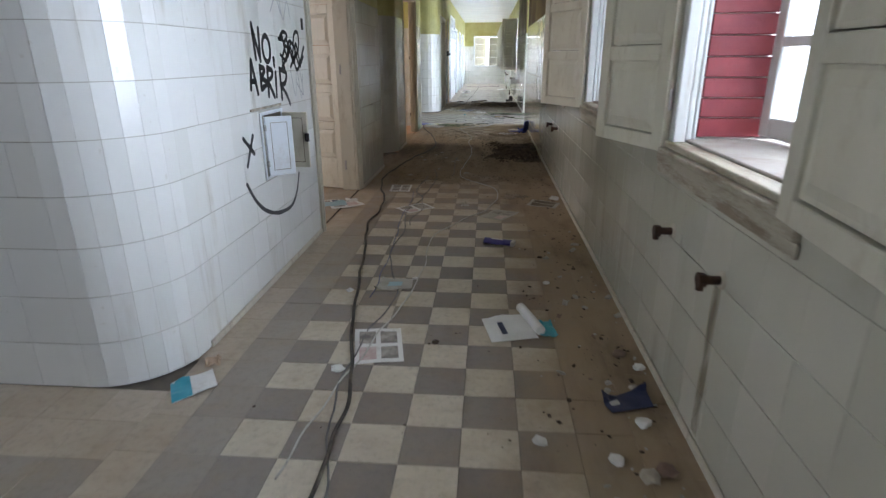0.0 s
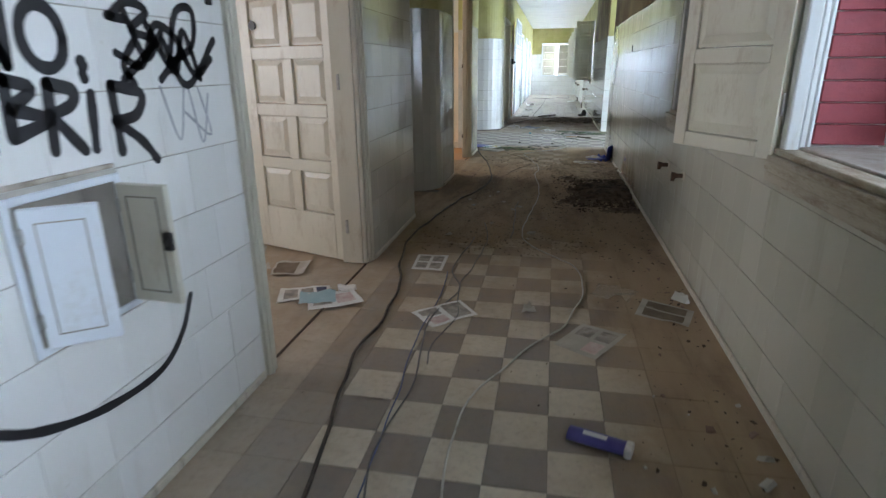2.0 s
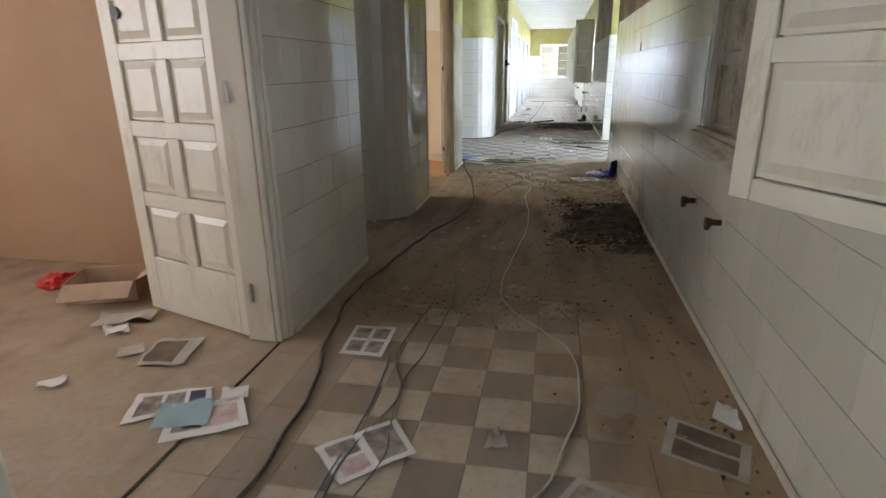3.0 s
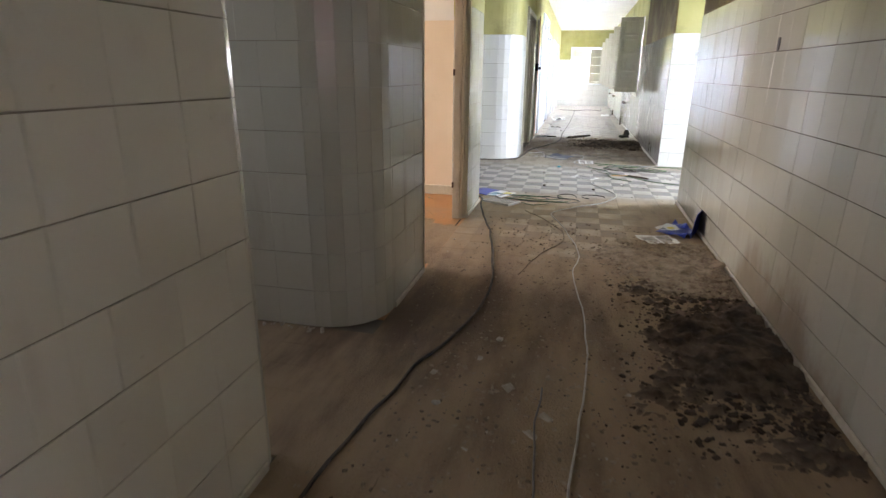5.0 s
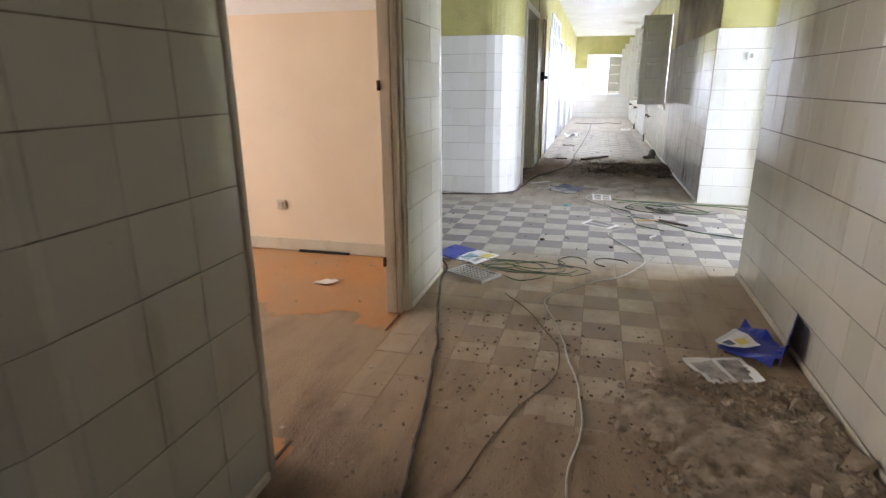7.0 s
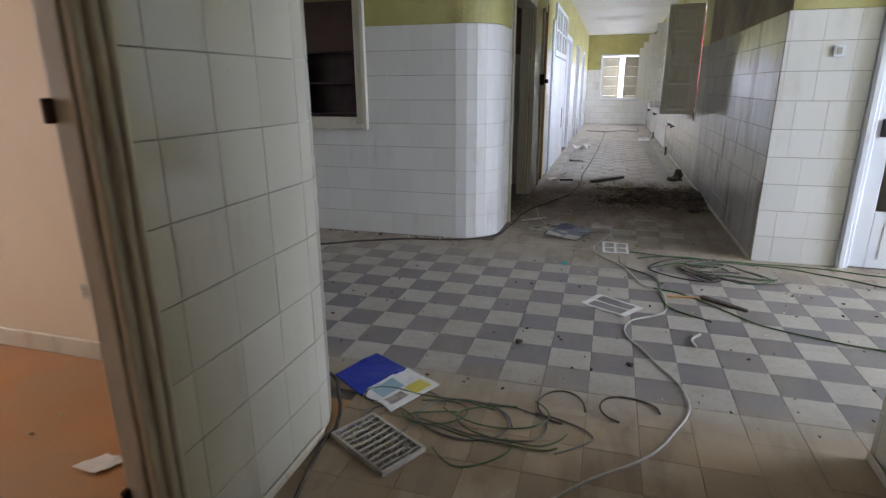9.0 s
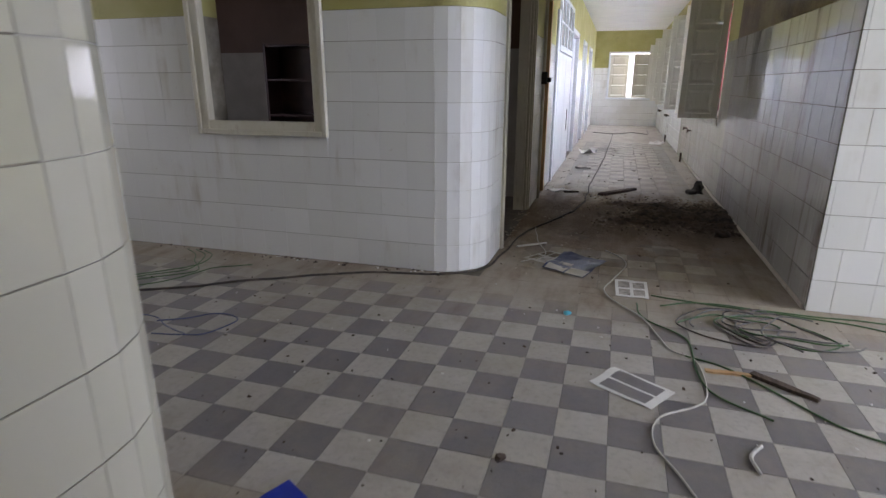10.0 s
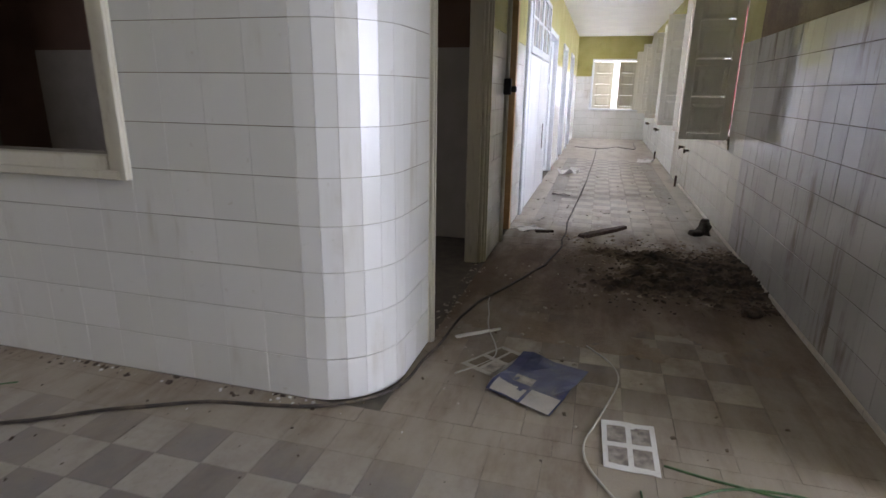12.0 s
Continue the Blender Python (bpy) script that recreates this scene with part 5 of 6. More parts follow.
cable("wire_loop", [(-1.5, 13.8), (-1.37, 13.88), (-1.27, 13.98), (-1.15, 13.99), (-1.06, 13.93), (-1.12, 13.75), (-1.23, 13.7), (-1.4, 13.66)], 0.0035, CABLE_BLUE, "thin violet-blue wire curled on the crossing floor", 0.01, group="wire loops")
for off in (0.0, 0.07, 0.16):
    cable("wire_loop", [(-2.2 - off, 15.03), (-2.05 - off, 14.94), (-1.98 - off * 0.6, 14.78), (-2.05 + off, 14.61), (-2.2 + off, 14.44), (-2.4, 14.32 - off), (-2.75, 14.3 + off), (-3.1, 14.5 + off)], 0.0035, CABLE_GREEN, "loose green wire on the dusty floor at the wall", 0.03, group="wire loops")
cable("wire_loop", [(-1.6, 14.83), (-1.81, 14.7), (-1.86, 14.56), (-1.94, 14.41), (-2.1, 14.2), (-2.5, 14.1)], 0.0035, CABLE_GREEN, "loose green wire on the dusty floor at the wall", 0.03, group="wire loops")
for (x, y), rx, ry, turn, mat, rad, kind in (((0.87, 12.64), 0.1, 0.12, 300, CABLE_BLACK, 0.004, "black"), ((1.14, 12.7), 0.12, 0.1, 260, CABLE_BLACK, 0.004, "black"), ((0.5, 12.45), 0.2, 0.14, 420, CABLE_GREY, 0.004, "grey"), ((0.2, 12.35), 0.12, 0.1, 380, CABLE_GREY, 0.0035, "grey")):
    pts = [(x + rx * math.cos(radians(a)) * (1 + 0.08 * math.sin(a)), y + ry * math.sin(radians(a)), ) for a in range(0, turn, 25)]
    cable("wire_loop", pts, rad, mat, f"loose loop of {kind} wire on the crossing floor", 0.02, group="wire loops")
for k in range(15):
    cx, cy = 1.72 + random.uniform(-0.16, 0.3), 14.72 + random.uniform(-0.12, 0.14)
    rx, ry = random.uniform(0.12, 0.34), random.uniform(0.1, 0.24)
    a0, span = random.uniform(0, 360), random.uniform(110, 260)
    pts = [(cx + rx * math.cos(radians(a0 + span * i / 14)), cy + ry * math.sin(radians(a0 + span * i / 14))) for i in range(15)]
    mat = random.choice((CABLE_GREEN, CABLE_GREEN, CABLE_BLACK, CABLE_GREY))
    cable("wire_coil", pts, 0.0045, mat, "tangled coil of green and black wire at the wall foot", 0.09, lift=0.004 * (k % 4), group="wire tangle")
for pts in ([(1.2, 15.05), (1.5, 15.0), (1.9, 14.95), (2.3, 14.9), (2.9, 14.6)], [(1.25, 14.9), (1.55, 15.02), (1.85, 14.98), (2.5, 14.97), (3.2, 14.8)], [(1.33, 14.25), (1.5, 14.15), (1.9, 13.75), (2.4, 13.6), (3.0, 13.7)], [(1.1, 14.9), (1.15, 14.65), (1.35, 14.45), (1.36, 14.1), (1.4, 13.9), (1.6, 13.75)]):
    cable("wire_run", pts, 0.0045, random.choice((CABLE_GREEN, CABLE_BLACK)), "loose dark wire trailing from the tangle", 0.03, group="wire tangle")
cable("wire_scrap", [(1.52, 13.55), (1.47, 13.47), (1.48, 13.38)], 0.007, CABLE_WHITE, "short curved piece of white cable", 0)
cable("floor_cable", [(-3.2, 13.9), (-2.6, 13.75), (-2.2, 13.9), (-1.9, 13.6), (-2.5, 13.35)], 0.004, CABLE_BLUE, "thin bluish wire on the crossing floor", 0.02)
cable("floor_cable", [(0.3, 15.5), (0.45, 15.75), (0.35, 16.1), (0.25, 16.6)], 0.004, CABLE_WHITE, "thin pale wire beside the wall", 0.02)
cable("floor_cable", [(0.3, 27.5), (0.9, 27.2), (1.3, 27.8), (1.7, 27.4), (1.75, 29.0)], 0.008, CABLE_GREY, "grey cable lying near the end wall", 0.05)

# papers
W = PAPER
sheet("photo_sheet", [(0.62, 3.91), (0.84, 3.94), (0.9, 3.63), (0.69, 3.59)], W, "white sheet with four printed pictures on the tiles", four_fields(PHOTO, PHOTO, PHOTO_PINK, PHOTO), 0.004, group="photo sheets")
mg = sheet("open_magazine", [(1.23, 4.06), (1.44, 4.13), (1.5, 3.88), (1.28, 3.82)], W, "open white magazine with a rolled page", [(0.3, 0.42, 0.25, 0.75, NAVY)], 0.012, 0.006)
bm = bmesh.new()
tube(bm, [Vector((1.43, 4.17, 0.028)) - mg.location, Vector((1.47, 4.04, 0.03)) - mg.location, Vector((1.51, 3.91, 0.03)) - mg.location], 0.024, 12)
part("rolled_page", bm, W, mg, "rolled white page")
part("cover", sheet_mesh([Vector((x, y, 0)) - mg.location for x, y in ((1.5, 4.03), (1.57, 4.05), (1.59, 3.89), (1.51, 3.88))], 0, 1, 0, 1, 0.008, 0.002, 0.02, 3.0), TEAL, mg, "teal cover corner")
sheet("brochure", [(-0.02, 3.39), (0.1, 3.51), (0.18, 3.39), (0.06, 3.26)], W, "white brochure with a teal half on the floor", [(0.0, 0.45, 0.02, 0.98, TEAL)], 0.01)
sheet("paper_scrap", [(0.03, 3.6), (0.09, 3.61), (0.12, 3.54), (0.06, 3.52)], CARD, "small torn orange-brown paper scrap", curl=0.02)
sheet("booklet", [(1.69, 3.39), (1.88, 3.48), (1.88, 3.36), (1.72, 3.31)], NAVY, "dark blue booklet lying open in the dirt", [(0.1, 0.3, 0.3, 0.6, W)], 0.03, 0.008, 0.004, "booklet")
tub = thing("wrapper_tube", turned(1.24, 5.28, 0.022, 0.19, -0.06), "violet blue wrapper with white lettering bars on the tiles", "packaging")
bm = bmesh.new()
bmesh.ops.create_cone(bm, cap_ends=True, segments=14, radius1=0.026, radius2=0.026, depth=0.19, matrix=Matrix.Translation((0.095, 0, 0.003)) @ pose(0, 0, 0, 0, 90) @ Matrix.Diagonal((0.75, 1.35, 1, 1)))
part("sleeve", bm, VIOLET, tub)
part("cap", boxes((0.19, 0.215, -0.03, 0.03, -0.016, 0.02), bevel=0.005), W, tub, "white end")
part("lettering_bar", boxes((0.05, 0.13, -0.014, 0.008, 0.0225, 0.0235)), W, tub, "white illegible lettering")
sheet("photo_sheet", [(-0.38, 6.37), (-0.12, 6.47), (-0.05, 6.36), (-0.31, 6.18)], W, "white picture sheet lying at the open door", [(0.1, 0.36, 0.15, 0.85, PHOTO), (0.42, 0.66, 0.15, 0.85, PHOTO), (0.72, 0.92, 0.15, 0.85, NAVY)], 0.008, group="photo sheets")
sheet("photo_sheet", [(-0.18, 6.31), (0.04, 6.43), (0.17, 6.25), (-0.09, 6.1)], W, "white picture sheet lying at the open door", [(0.1, 0.45, 0.2, 0.8, PHOTO), (0.55, 0.9, 0.2, 0.8, PHOTO_PINK)], 0.008, 0.006, group="photo sheets")
sheet("blue_sheet", [(-0.23, 6.31), (-0.04, 6.37), (0.02, 6.22), (-0.17, 6.16)], BLUE_PAPER, "light blue sheet on top of the white papers", curl=0.012, lift=0.013)
sheet("paper_scrap", [(-0.06, 6.45), (0.03, 6.5), (0.07, 6.42), (-0.02, 6.37)], W, "small white paper scrap", curl=0.015, lift=0.009)
sheet("photo_sheet", [(0.27, 7.12), (0.48, 7.13), (0.49, 6.83), (0.29, 6.83)], W, "white sheet with four dark pictures on the tiles", four_fields(), 0.006, group="photo sheets")
sheet("photo_sheet", [(0.45, 6.18), (0.68, 6.39), (0.8, 6.22), (0.6, 6.03)], W, "white picture sheet lying under thin wires", [(0.08, 0.44, 0.12, 0.46, PHOTO), (0.1, 0.44, 0.54, 0.9, PHOTO_PINK), (0.54, 0.92, 0.12, 0.88, PHOTO)], 0.008, group="photo sheets")
sheet("photo_sheet", [(1.19, 5.96), (1.33, 6.2), (1.53, 6.11), (1.37, 5.84)], PAPER_GREY, "dusty picture sheet on the tiles", four_fields(PAPER_GREY, PHOTO, PHOTO_PINK, PHOTO), 0.01, group="photo sheets")
sheet("photo_sheet", [(1.6, 6.36), (1.67, 6.58), (1.91, 6.45), (1.84, 6.25)], PAPER_GREY, "dust-covered empty picture frame sheet beside the wall", [(0.08, 0.46, 0.12, 0.88, DUST), (0.54, 0.92, 0.12, 0.88, DUST)], 0.012, group="photo sheets")
sheet("plastic_film", [(1.38, 6.55), (1.46, 6.74), (1.66, 6.66), (1.58, 6.48)], FILM, "crumpled dusty clear plastic film", curl=0.05, category="film")
sheet("plastic_film", [(1.82, 6.6), (1.86, 6.7), (1.92, 6.66), (1.9, 6.52)], PAPER, "small white film scrap at the wall", curl=0.02, category="film")
sheet("plastic_film", [(0.62, 4.38), (0.64, 4.55), (0.82, 4.56), (0.83, 4.42)], PAPER_GREY, "crumpled pale plastic wrapper with bluish print", [(0.3, 0.7, 0.3, 0.7, BLUE_PAPER)], 0.03, category="film")
sheet("paper_scrap", [(1.02, 6.28), (1.04, 6.39), (1.08, 6.37), (1.1, 6.3)], PAPER_GREY, "grey torn paper scrap", curl=0.02)
sheet("photo_sheet", [(-0.62, 6.79), (-0.41, 6.87), (-0.35, 6.61), (-0.55, 6.57)], PAPER_GREY, "dusty picture sheet on the room floor", [(0.06, 0.7, 0.1, 0.9, DUST)], 0.012, group="photo sheets")
sheet("paper_scrap", [(-0.75, 6.7), (-0.66, 6.76), (-0.6, 6.68), (-0.7, 6.62)], PAPER_GREY, "dusty paper scrap on the room floor", curl=0.01)
sheet("paper_scrap", [(-0.98, 6.86), (-0.9, 6.93), (-0.82, 6.86), (-0.9, 6.79)], PAPER, "small white paper scrap on the room floor", curl=0.02)
sheet("paper_scrap", [(-0.86, 6.38), (-0.78, 6.44), (-0.74, 6.37), (-0.82, 6.32)], PAPER, "small white paper scrap on the room floor", curl=0.02)
sheet("paper_scrap", [(-1.1, 7.0), (-0.85, 7.1), (-0.8, 6.98), (-1.05, 6.86)], PAPER_GREY, "crumpled dusty paper beside the box", curl=0.04)
# cardboard box lying open
bx = thing("cardboard_box", turned(-1.3, 7.3, 0, 0.9, 0.35), "open brown cardboard box lying on the room floor", "box")
part("side", boxes((-0.19, 0.19, -0.15, -0.146, 0, 0.12)), CARD, bx)
part("side", boxes((-0.19, 0.19, 0.146, 0.15, 0, 0.12)), CARD, bx)
part("side", boxes((-0.19, -0.186, -0.146, 0.146, 0, 0.12)), CARD, bx)
part("side", boxes((0.186, 0.19, -0.146, 0.146, 0, 0.12)), CARD, bx)
part("bottom", boxes((-0.186, 0.186, -0.146, 0.146, 0.001, 0.005)), CARD, bx)
for mm in (Matrix.Translation((0, -0.15, 0.12)) @ pose(0, 0, 0, 205), Matrix.Translation((0, 0.15, 0.12)) @ pose(0, 0, 0, -35)):
    part("flap", boxes((-0.18, 0.18, 0, 0.13, -0.002, 0.002)), CARD, bx, m=mm)
part("flap", boxes((0, 0.13, -0.14, 0.14, -0.002, 0.002)), CARD, bx, m=Matrix.Translation((0.19, 0, 0.12)) @ pose(0, 0, 0, 0, -25))

bag = thing("red_bag", pose(-1.72, 7.35, 0), "crumpled red plastic bag on the room floor", "bag")
bm = bmesh.new()
bmesh.ops.create_icosphere(bm, subdivisions=3, radius=0.09)
for v in bm.verts:
    v.co *= 1 + 0.5 * noise.noise(v.co * 22)
    v.co.z = max(-0.03, v.co.z * 0.6)
part("body", bm, RED_BAG, bag, m=Matrix.Translation((0, 0, 0.03)))
# blue folder at the wall
fo = thing("plastic_folder", pose(1.78, 11.46, 0), "bright blue plastic folder leaning against the wall", "folder")
part("back_cover", boxes((-0.002, 0.002, -0.14, 0.14, 0, 0.2), bevel=0.0008), BLUE, fo, m=Matrix.Translation((0.125, -0.02, 0.004)) @ pose(0, 0, 0, 0, 8, -22))
part("front_cover", sheet_mesh([Vector(v) for v in ((-0.17, -0.05, 0), (0.02, 0.27, 0), (0.15, -0.02, 0), (0.02, -0.22, 0))], 0, 1, 0, 1, 0.01, 0.003, 0.05, 7.0), BLUE, fo)
sheet("brochure", [(1.6, 11.42), (1.73, 11.6), (1.8, 11.42), (1.65, 11.35)], W, "printed white leaflet on the blue folder", [(0.1, 0.4, 0.3, 0.7, NAVY), (0.5, 0.8, 0.4, 0.8, YELLOWP)], 0.012, 0.04)
sheet("photo_sheet", [(1.43, 11.25), (1.7, 11.35), (1.75, 11.12), (1.52, 11.05)], W, "white picture sheet beside the rubble", [(0.08, 0.46, 0.12, 0.88, PHOTO), (0.54, 0.92, 0.12, 0.88, PHOTO)], 0.02, group="photo sheets")
# magazines at the corner of the crossing
sheet("magazine", [(-0.16, 12.62), (-0.06, 12.87), (0.14, 12.76), (0.03, 12.49)], BLUE, "blue magazine cover lying at the wall corner", curl=0.008, thick=0.006, lift=0.008, category="magazine")
sheet("magazine", [(0.02, 12.51), (0.14, 12.77), (0.33, 12.67), (0.2, 12.41)], W, "white magazine page with coloured pictures", [(0.15, 0.6, 0.1, 0.5, BLUE_PAPER), (0.55, 0.9, 0.55, 0.9, YELLOWP), (0.1, 0.45, 0.6, 0.85, PHOTO)], 0.01, 0.006, 0.004, "magazine")
gr = thing("light_grille", turned(0.23, 12.2, 0.004, 0.87, -0.49), "dirty white plastic lamp grille lying on the floor", "grille")
part("rim", boxes((-0.16, 0.16, -0.1, -0.09, 0, 0.018), (-0.16, 0.16, 0.09, 0.1, 0, 0.018), (-0.16, -0.15, -0.09, 0.09, 0, 0.018), (0.15, 0.16, -0.09, 0.09, 0, 0.018)), PAPER_GREY, gr)
for k in range(9):
    part("slat", boxes((-0.128 + k * 0.032, -0.123 + k * 0.032, -0.09, 0.09, 0.002, 0.016)), PAPER_GREY, gr)
for k in range(5):
    part("cross_slat", boxes((-0.15, 0.15, -0.062 + k * 0.03, -0.058 + k * 0.03, 0.003, 0.013)), PAPER_GREY, gr)
# framed sheets at the crossing
sheet("photo_sheet", [(0.98, 15.29), (1.19, 15.31), (1.19, 14.98), (0.99, 14.99)], W, "white sheet with four dark pictures on the floor", four_fields(), 0.006, group="photo sheets")
sheet("photo_sheet", [(0.88, 13.84), (0.99, 14.02), (1.25, 13.86), (1.14, 13.69)], W, "white sheet with grey picture windows on the chequered floor", [(0.09, 0.46, 0.13, 0.87, C_DARK), (0.53, 0.91, 0.13, 0.87, C_DARK)], 0.008, group="photo sheets")
sheet("photo_sheet", [(0.3, 15.61), (0.47, 15.86), (0.6, 15.79), (0.48, 15.51)], PAPER_GREY, "dusty picture sheet under the blue poster", four_fields(DUST, DUST, PHOTO, DUST), 0.01, group="photo sheets")
sheet("poster", [(0.47, 15.39), (0.59, 15.79), (0.92, 15.69), (0.77, 15.25)], NAVY, "creased poster with navy and pale fields on the floor", [(0.02, 0.25, 0.05, 0.5, PAPER_GREY), (0.0, 0.3, 0.55, 0.98, PAPER_GREY), (0.35, 0.5, 0.2, 0.5, PHOTO)], 0.02, 0.008, 0.002, "poster")
sheet("note", [(-0.76, 11.78), (-0.7, 11.87), (-0.6, 11.86), (-0.64, 11.77)], W, "small white note on the orange floor", curl=0.01)
sheet("paper_pile", [(0.09, 18.5), (0.3, 18.66), (0.44, 18.55), (0.25, 18.38)], W, "loose white papers at the doorway", curl=0.03)
sheet("open_book", [(0.33, 20.5), (0.35, 20.75), (0.57, 20.72), (0.57, 20.5)], PAPER_GREY, "open pale book on the far floor", curl=0.03, lift=0.015, thick=0.012, category="book")
sheet("paper_pile", [(0.25, 22.4), (0.3, 22.9), (0.6, 22.8), (0.55, 22.4)], W, "crumpled white papers on the far floor", curl=0.1)
sheet("paper_pile", [(1.6, 24.5), (1.65, 25.0), (1.95, 24.9), (1.9, 24.5)], W, "crumpled white papers near the far wall", curl=0.1)


def stick(name, a, b, w, h, material, label, lift=0.0):
    d = Vector(b) - Vector(a)
    ob = thing(name, turned(a[0], a[1], lift, d.x, d.y), label, "wood")
    n = 8
    bm = bmesh.new()
    rings = []
    for k in range(n + 1):
        t = k / n
        s = 1 - 0.5 * max(0, t - 0.6) / 0.4
        o = noise.noise(Vector((t * 5, a[0], 2))) * 0.006
        rings.append([bm.verts.new((d.length * t, y * w / 2 * s + o, z)) for y, z in ((-1, 0), (1, 0), (0.9, h), (-0.85, h))])
    for p, q in zip(rings, rings[1:]):
        for i in range(4):
            bm.faces.new((p[i], p[(i + 1) % 4], q[(i + 1) % 4], q[i]))
    bm.faces.new(rings[0])
    bm.faces.new(rings[-1])
    part("board", bm, material, ob)
    return ob


stick("wooden_strip", (1.4, 14.11), (1.64, 14.13), 0.03, 0.01, WOOD_PALE, "pale splintered wooden strip on the floor")
stick("wooden_strip", (1.6, 14.14), (1.83, 13.97), 0.045, 0.015, WOOD_DARK, "dark splintered wooden strip on the floor")
stick("plank", (0.79, 18.37), (1.2, 18.88), 0.09, 0.03, WOOD_DARK, "dark rotten plank across the far floor")
stick("wooden_strip", (0.35, 18.45), (0.52, 18.5), 0.05, 0.02, WOOD_DARK, "dark piece of wood beside papers")
stick("plaster_strip", (1.3, 11.2), (1.38, 11.02), 0.05, 0.02, RUBBLE, "pale broken strip of plaster on the dusty tiles")
stick("curtain_rod", (-1.2, 12.405), (-0.78, 12.415), 0.018, 0.018, IRON, "dark metal rod lying along the room wall")
stick("wooden_strip", (0.2, 15.9), (0.42, 16.08), 0.025, 0.01, PAPER, "thin white strip on the dusty floor")
bk = thing("debris_cone", pose(1.93, 18.9, 0), "dark grey conical lump of debris at the wall foot", "debris")
bm = bmesh.new()
bmesh.ops.create_cone(bm, cap_ends=True, segments=14, radius1=0.085, radius2=0.03, depth=0.15, matrix=Matrix.Translation((0, 0, 0.075)))
bmesh.ops.subdivide_edges(bm, edges=list(bm.edges), cuts=3, use_grid_fill=True)
for v in bm.verts:
    v.co.x *= 1 + 0.5 * noise.noise(v.co * 18)
    v.co.y *= 1 + 0.5 * noise.noise(v.co * 18 + Vector((7, 0, 0)))
part("lump", bm, DEBRIS, bk)
part("chunk", boxes((-0.06, 0.06, -0.05, 0.05, 0, 0.05), bevel=0.014), DEBRIS, bk, m=pose(-0.08, -0.09, 0, 0, 0, 25))
trim("baseboard", [(-4.5, -0.3, 12.439, 12.454, -0.004, 0.095)], WOODW, "cream painted skirting", 0.004)
so = thing("wall_socket", pose(-1.35, 12.453, 0.36), "small yellowed wall socket", "socket")
part("plate", boxes((-0.04, 0.04, -0.012, 0.002, -0.04, 0.04), bevel=0.005), WOODW, so)
part("insert", boxes((-0.02, 0.02, -0.016, -0.012, -0.02, 0.02), bevel=0.004), CORE, so)


# ---- soil, dust and rubble ----
def mound(name, x0, x1, y0, y1, height, material, label, seed, step=0.015):
    """Loose material on the floor: an uneven sheet that thins out towards its edge."""
    nx, ny = int((x1 - x0) / step) + 1, int((y1 - y0) / step) + 1
    bm = bmesh.new()
    grid = []
    for j in range(ny + 1):
        for i in range(nx + 1):
            u, v = i / nx, j / ny
            q = Vector((x0 + (x1 - x0) * u, y0 + (y1 - y0) * v, 0))
            warp = 0.35 * noise.noise(q * 3.1 + Vector((0, seed, 2)))
            d = max(0.0, max(abs(v - 0.5) * 2, 1 - u * 1.4) + warp)
            lump = noise.fractal(q * 2.6 + Vector((seed, 0, 0)), 1.0, 2.0, 5)
            fine_ = noise.fractal(q * 19 + Vector((seed, 5, 0)), 0.6, 2.2, 4)
            z = height * (0.7 - d ** 2 * 1.35 + lump * 0.7) + height * 0.5 * fine_
            z = z if z < height else height + 0.3 * (z - height)
            grid.append(bm.verts.new((q.x, q.y, max(-0.006, z))))
    for j in range(ny):
        for i in range(nx):
            k = j * (nx + 1) + i
            f = (grid[k], grid[k + 1], grid[k + nx + 2], grid[k + nx + 1])
            if max(v.co.z for v in f) > -0.005:
                bm.faces.new(f)
    bmesh.ops.delete(bm, geom=[v for v in bm.verts if not v.link_faces], context="VERTS")
    return tagged(new(name, mesh_of(name, bm, material, True)), label, "dirt", kind="stuff")


mound("soil_heap", 1.18, 1.925, 8.5, 10.25, 0.055, HEAP, "dark rotten soil heaped along the wall foot", 3.0)
mound("rubble_heap", 1.05, 1.925, 9.9, 11.1, 0.028, RUBBLE, "crumbled plaster dust heaped along the wall foot", 11.0)
mound("soil_heap", 0.7, 2.06, 16.7, 18.3, 0.06, HEAP, "dark rotten soil across the far corridor", 21.0)


def dirt_film(name, x0, x1, y0, y1, spread, label, seed, step=0.03):
    """A thin trodden layer of dirt over the tiles with a ragged edge; spread widens the covered middle."""
    nx, ny = int((x1 - x0) / step), int((y1 - y0) / step)
    bm = bmesh.new()
    grid = []
    for j in range(ny + 1):
        for i in range(nx + 1):
            u, v = i / nx, j / ny
            q = Vector((x0 + (x1 - x0) * u, y0 + (y1 - y0) * v, 0))
            rag = noise.fractal(q * 1.9 + Vector((seed, 0, 0)), 0.9, 2.0, 5)
            cover = spread * math.sin(math.pi * v) ** 0.7 + 0.55 * rag + 0.25 * u - 0.55
            z = 0.0022 + 0.0022 * noise.fractal(q * 14 + Vector((0, seed, 0)), 0.8, 2.0, 4)
            grid.append(bm.verts.new((q.x, q.y, max(0.0012, z) if cover > 0 else -0.004)))
    for j in range(ny):
        for i in range(nx):
            k = j * (nx + 1) + i
            f = (grid[k], grid[k + 1], grid[k + nx + 2], grid[k + nx + 1])
            if max(v.co.z for v in f) > 0:
                bm.faces.new(f)
    bmesh.ops.delete(bm, geom=[v for v in bm.verts if not v.link_faces], context="VERTS")
    return tagged(new(name, mesh_of(name, bm, T_DIRT, True)), label, "dirt", kind="stuff")


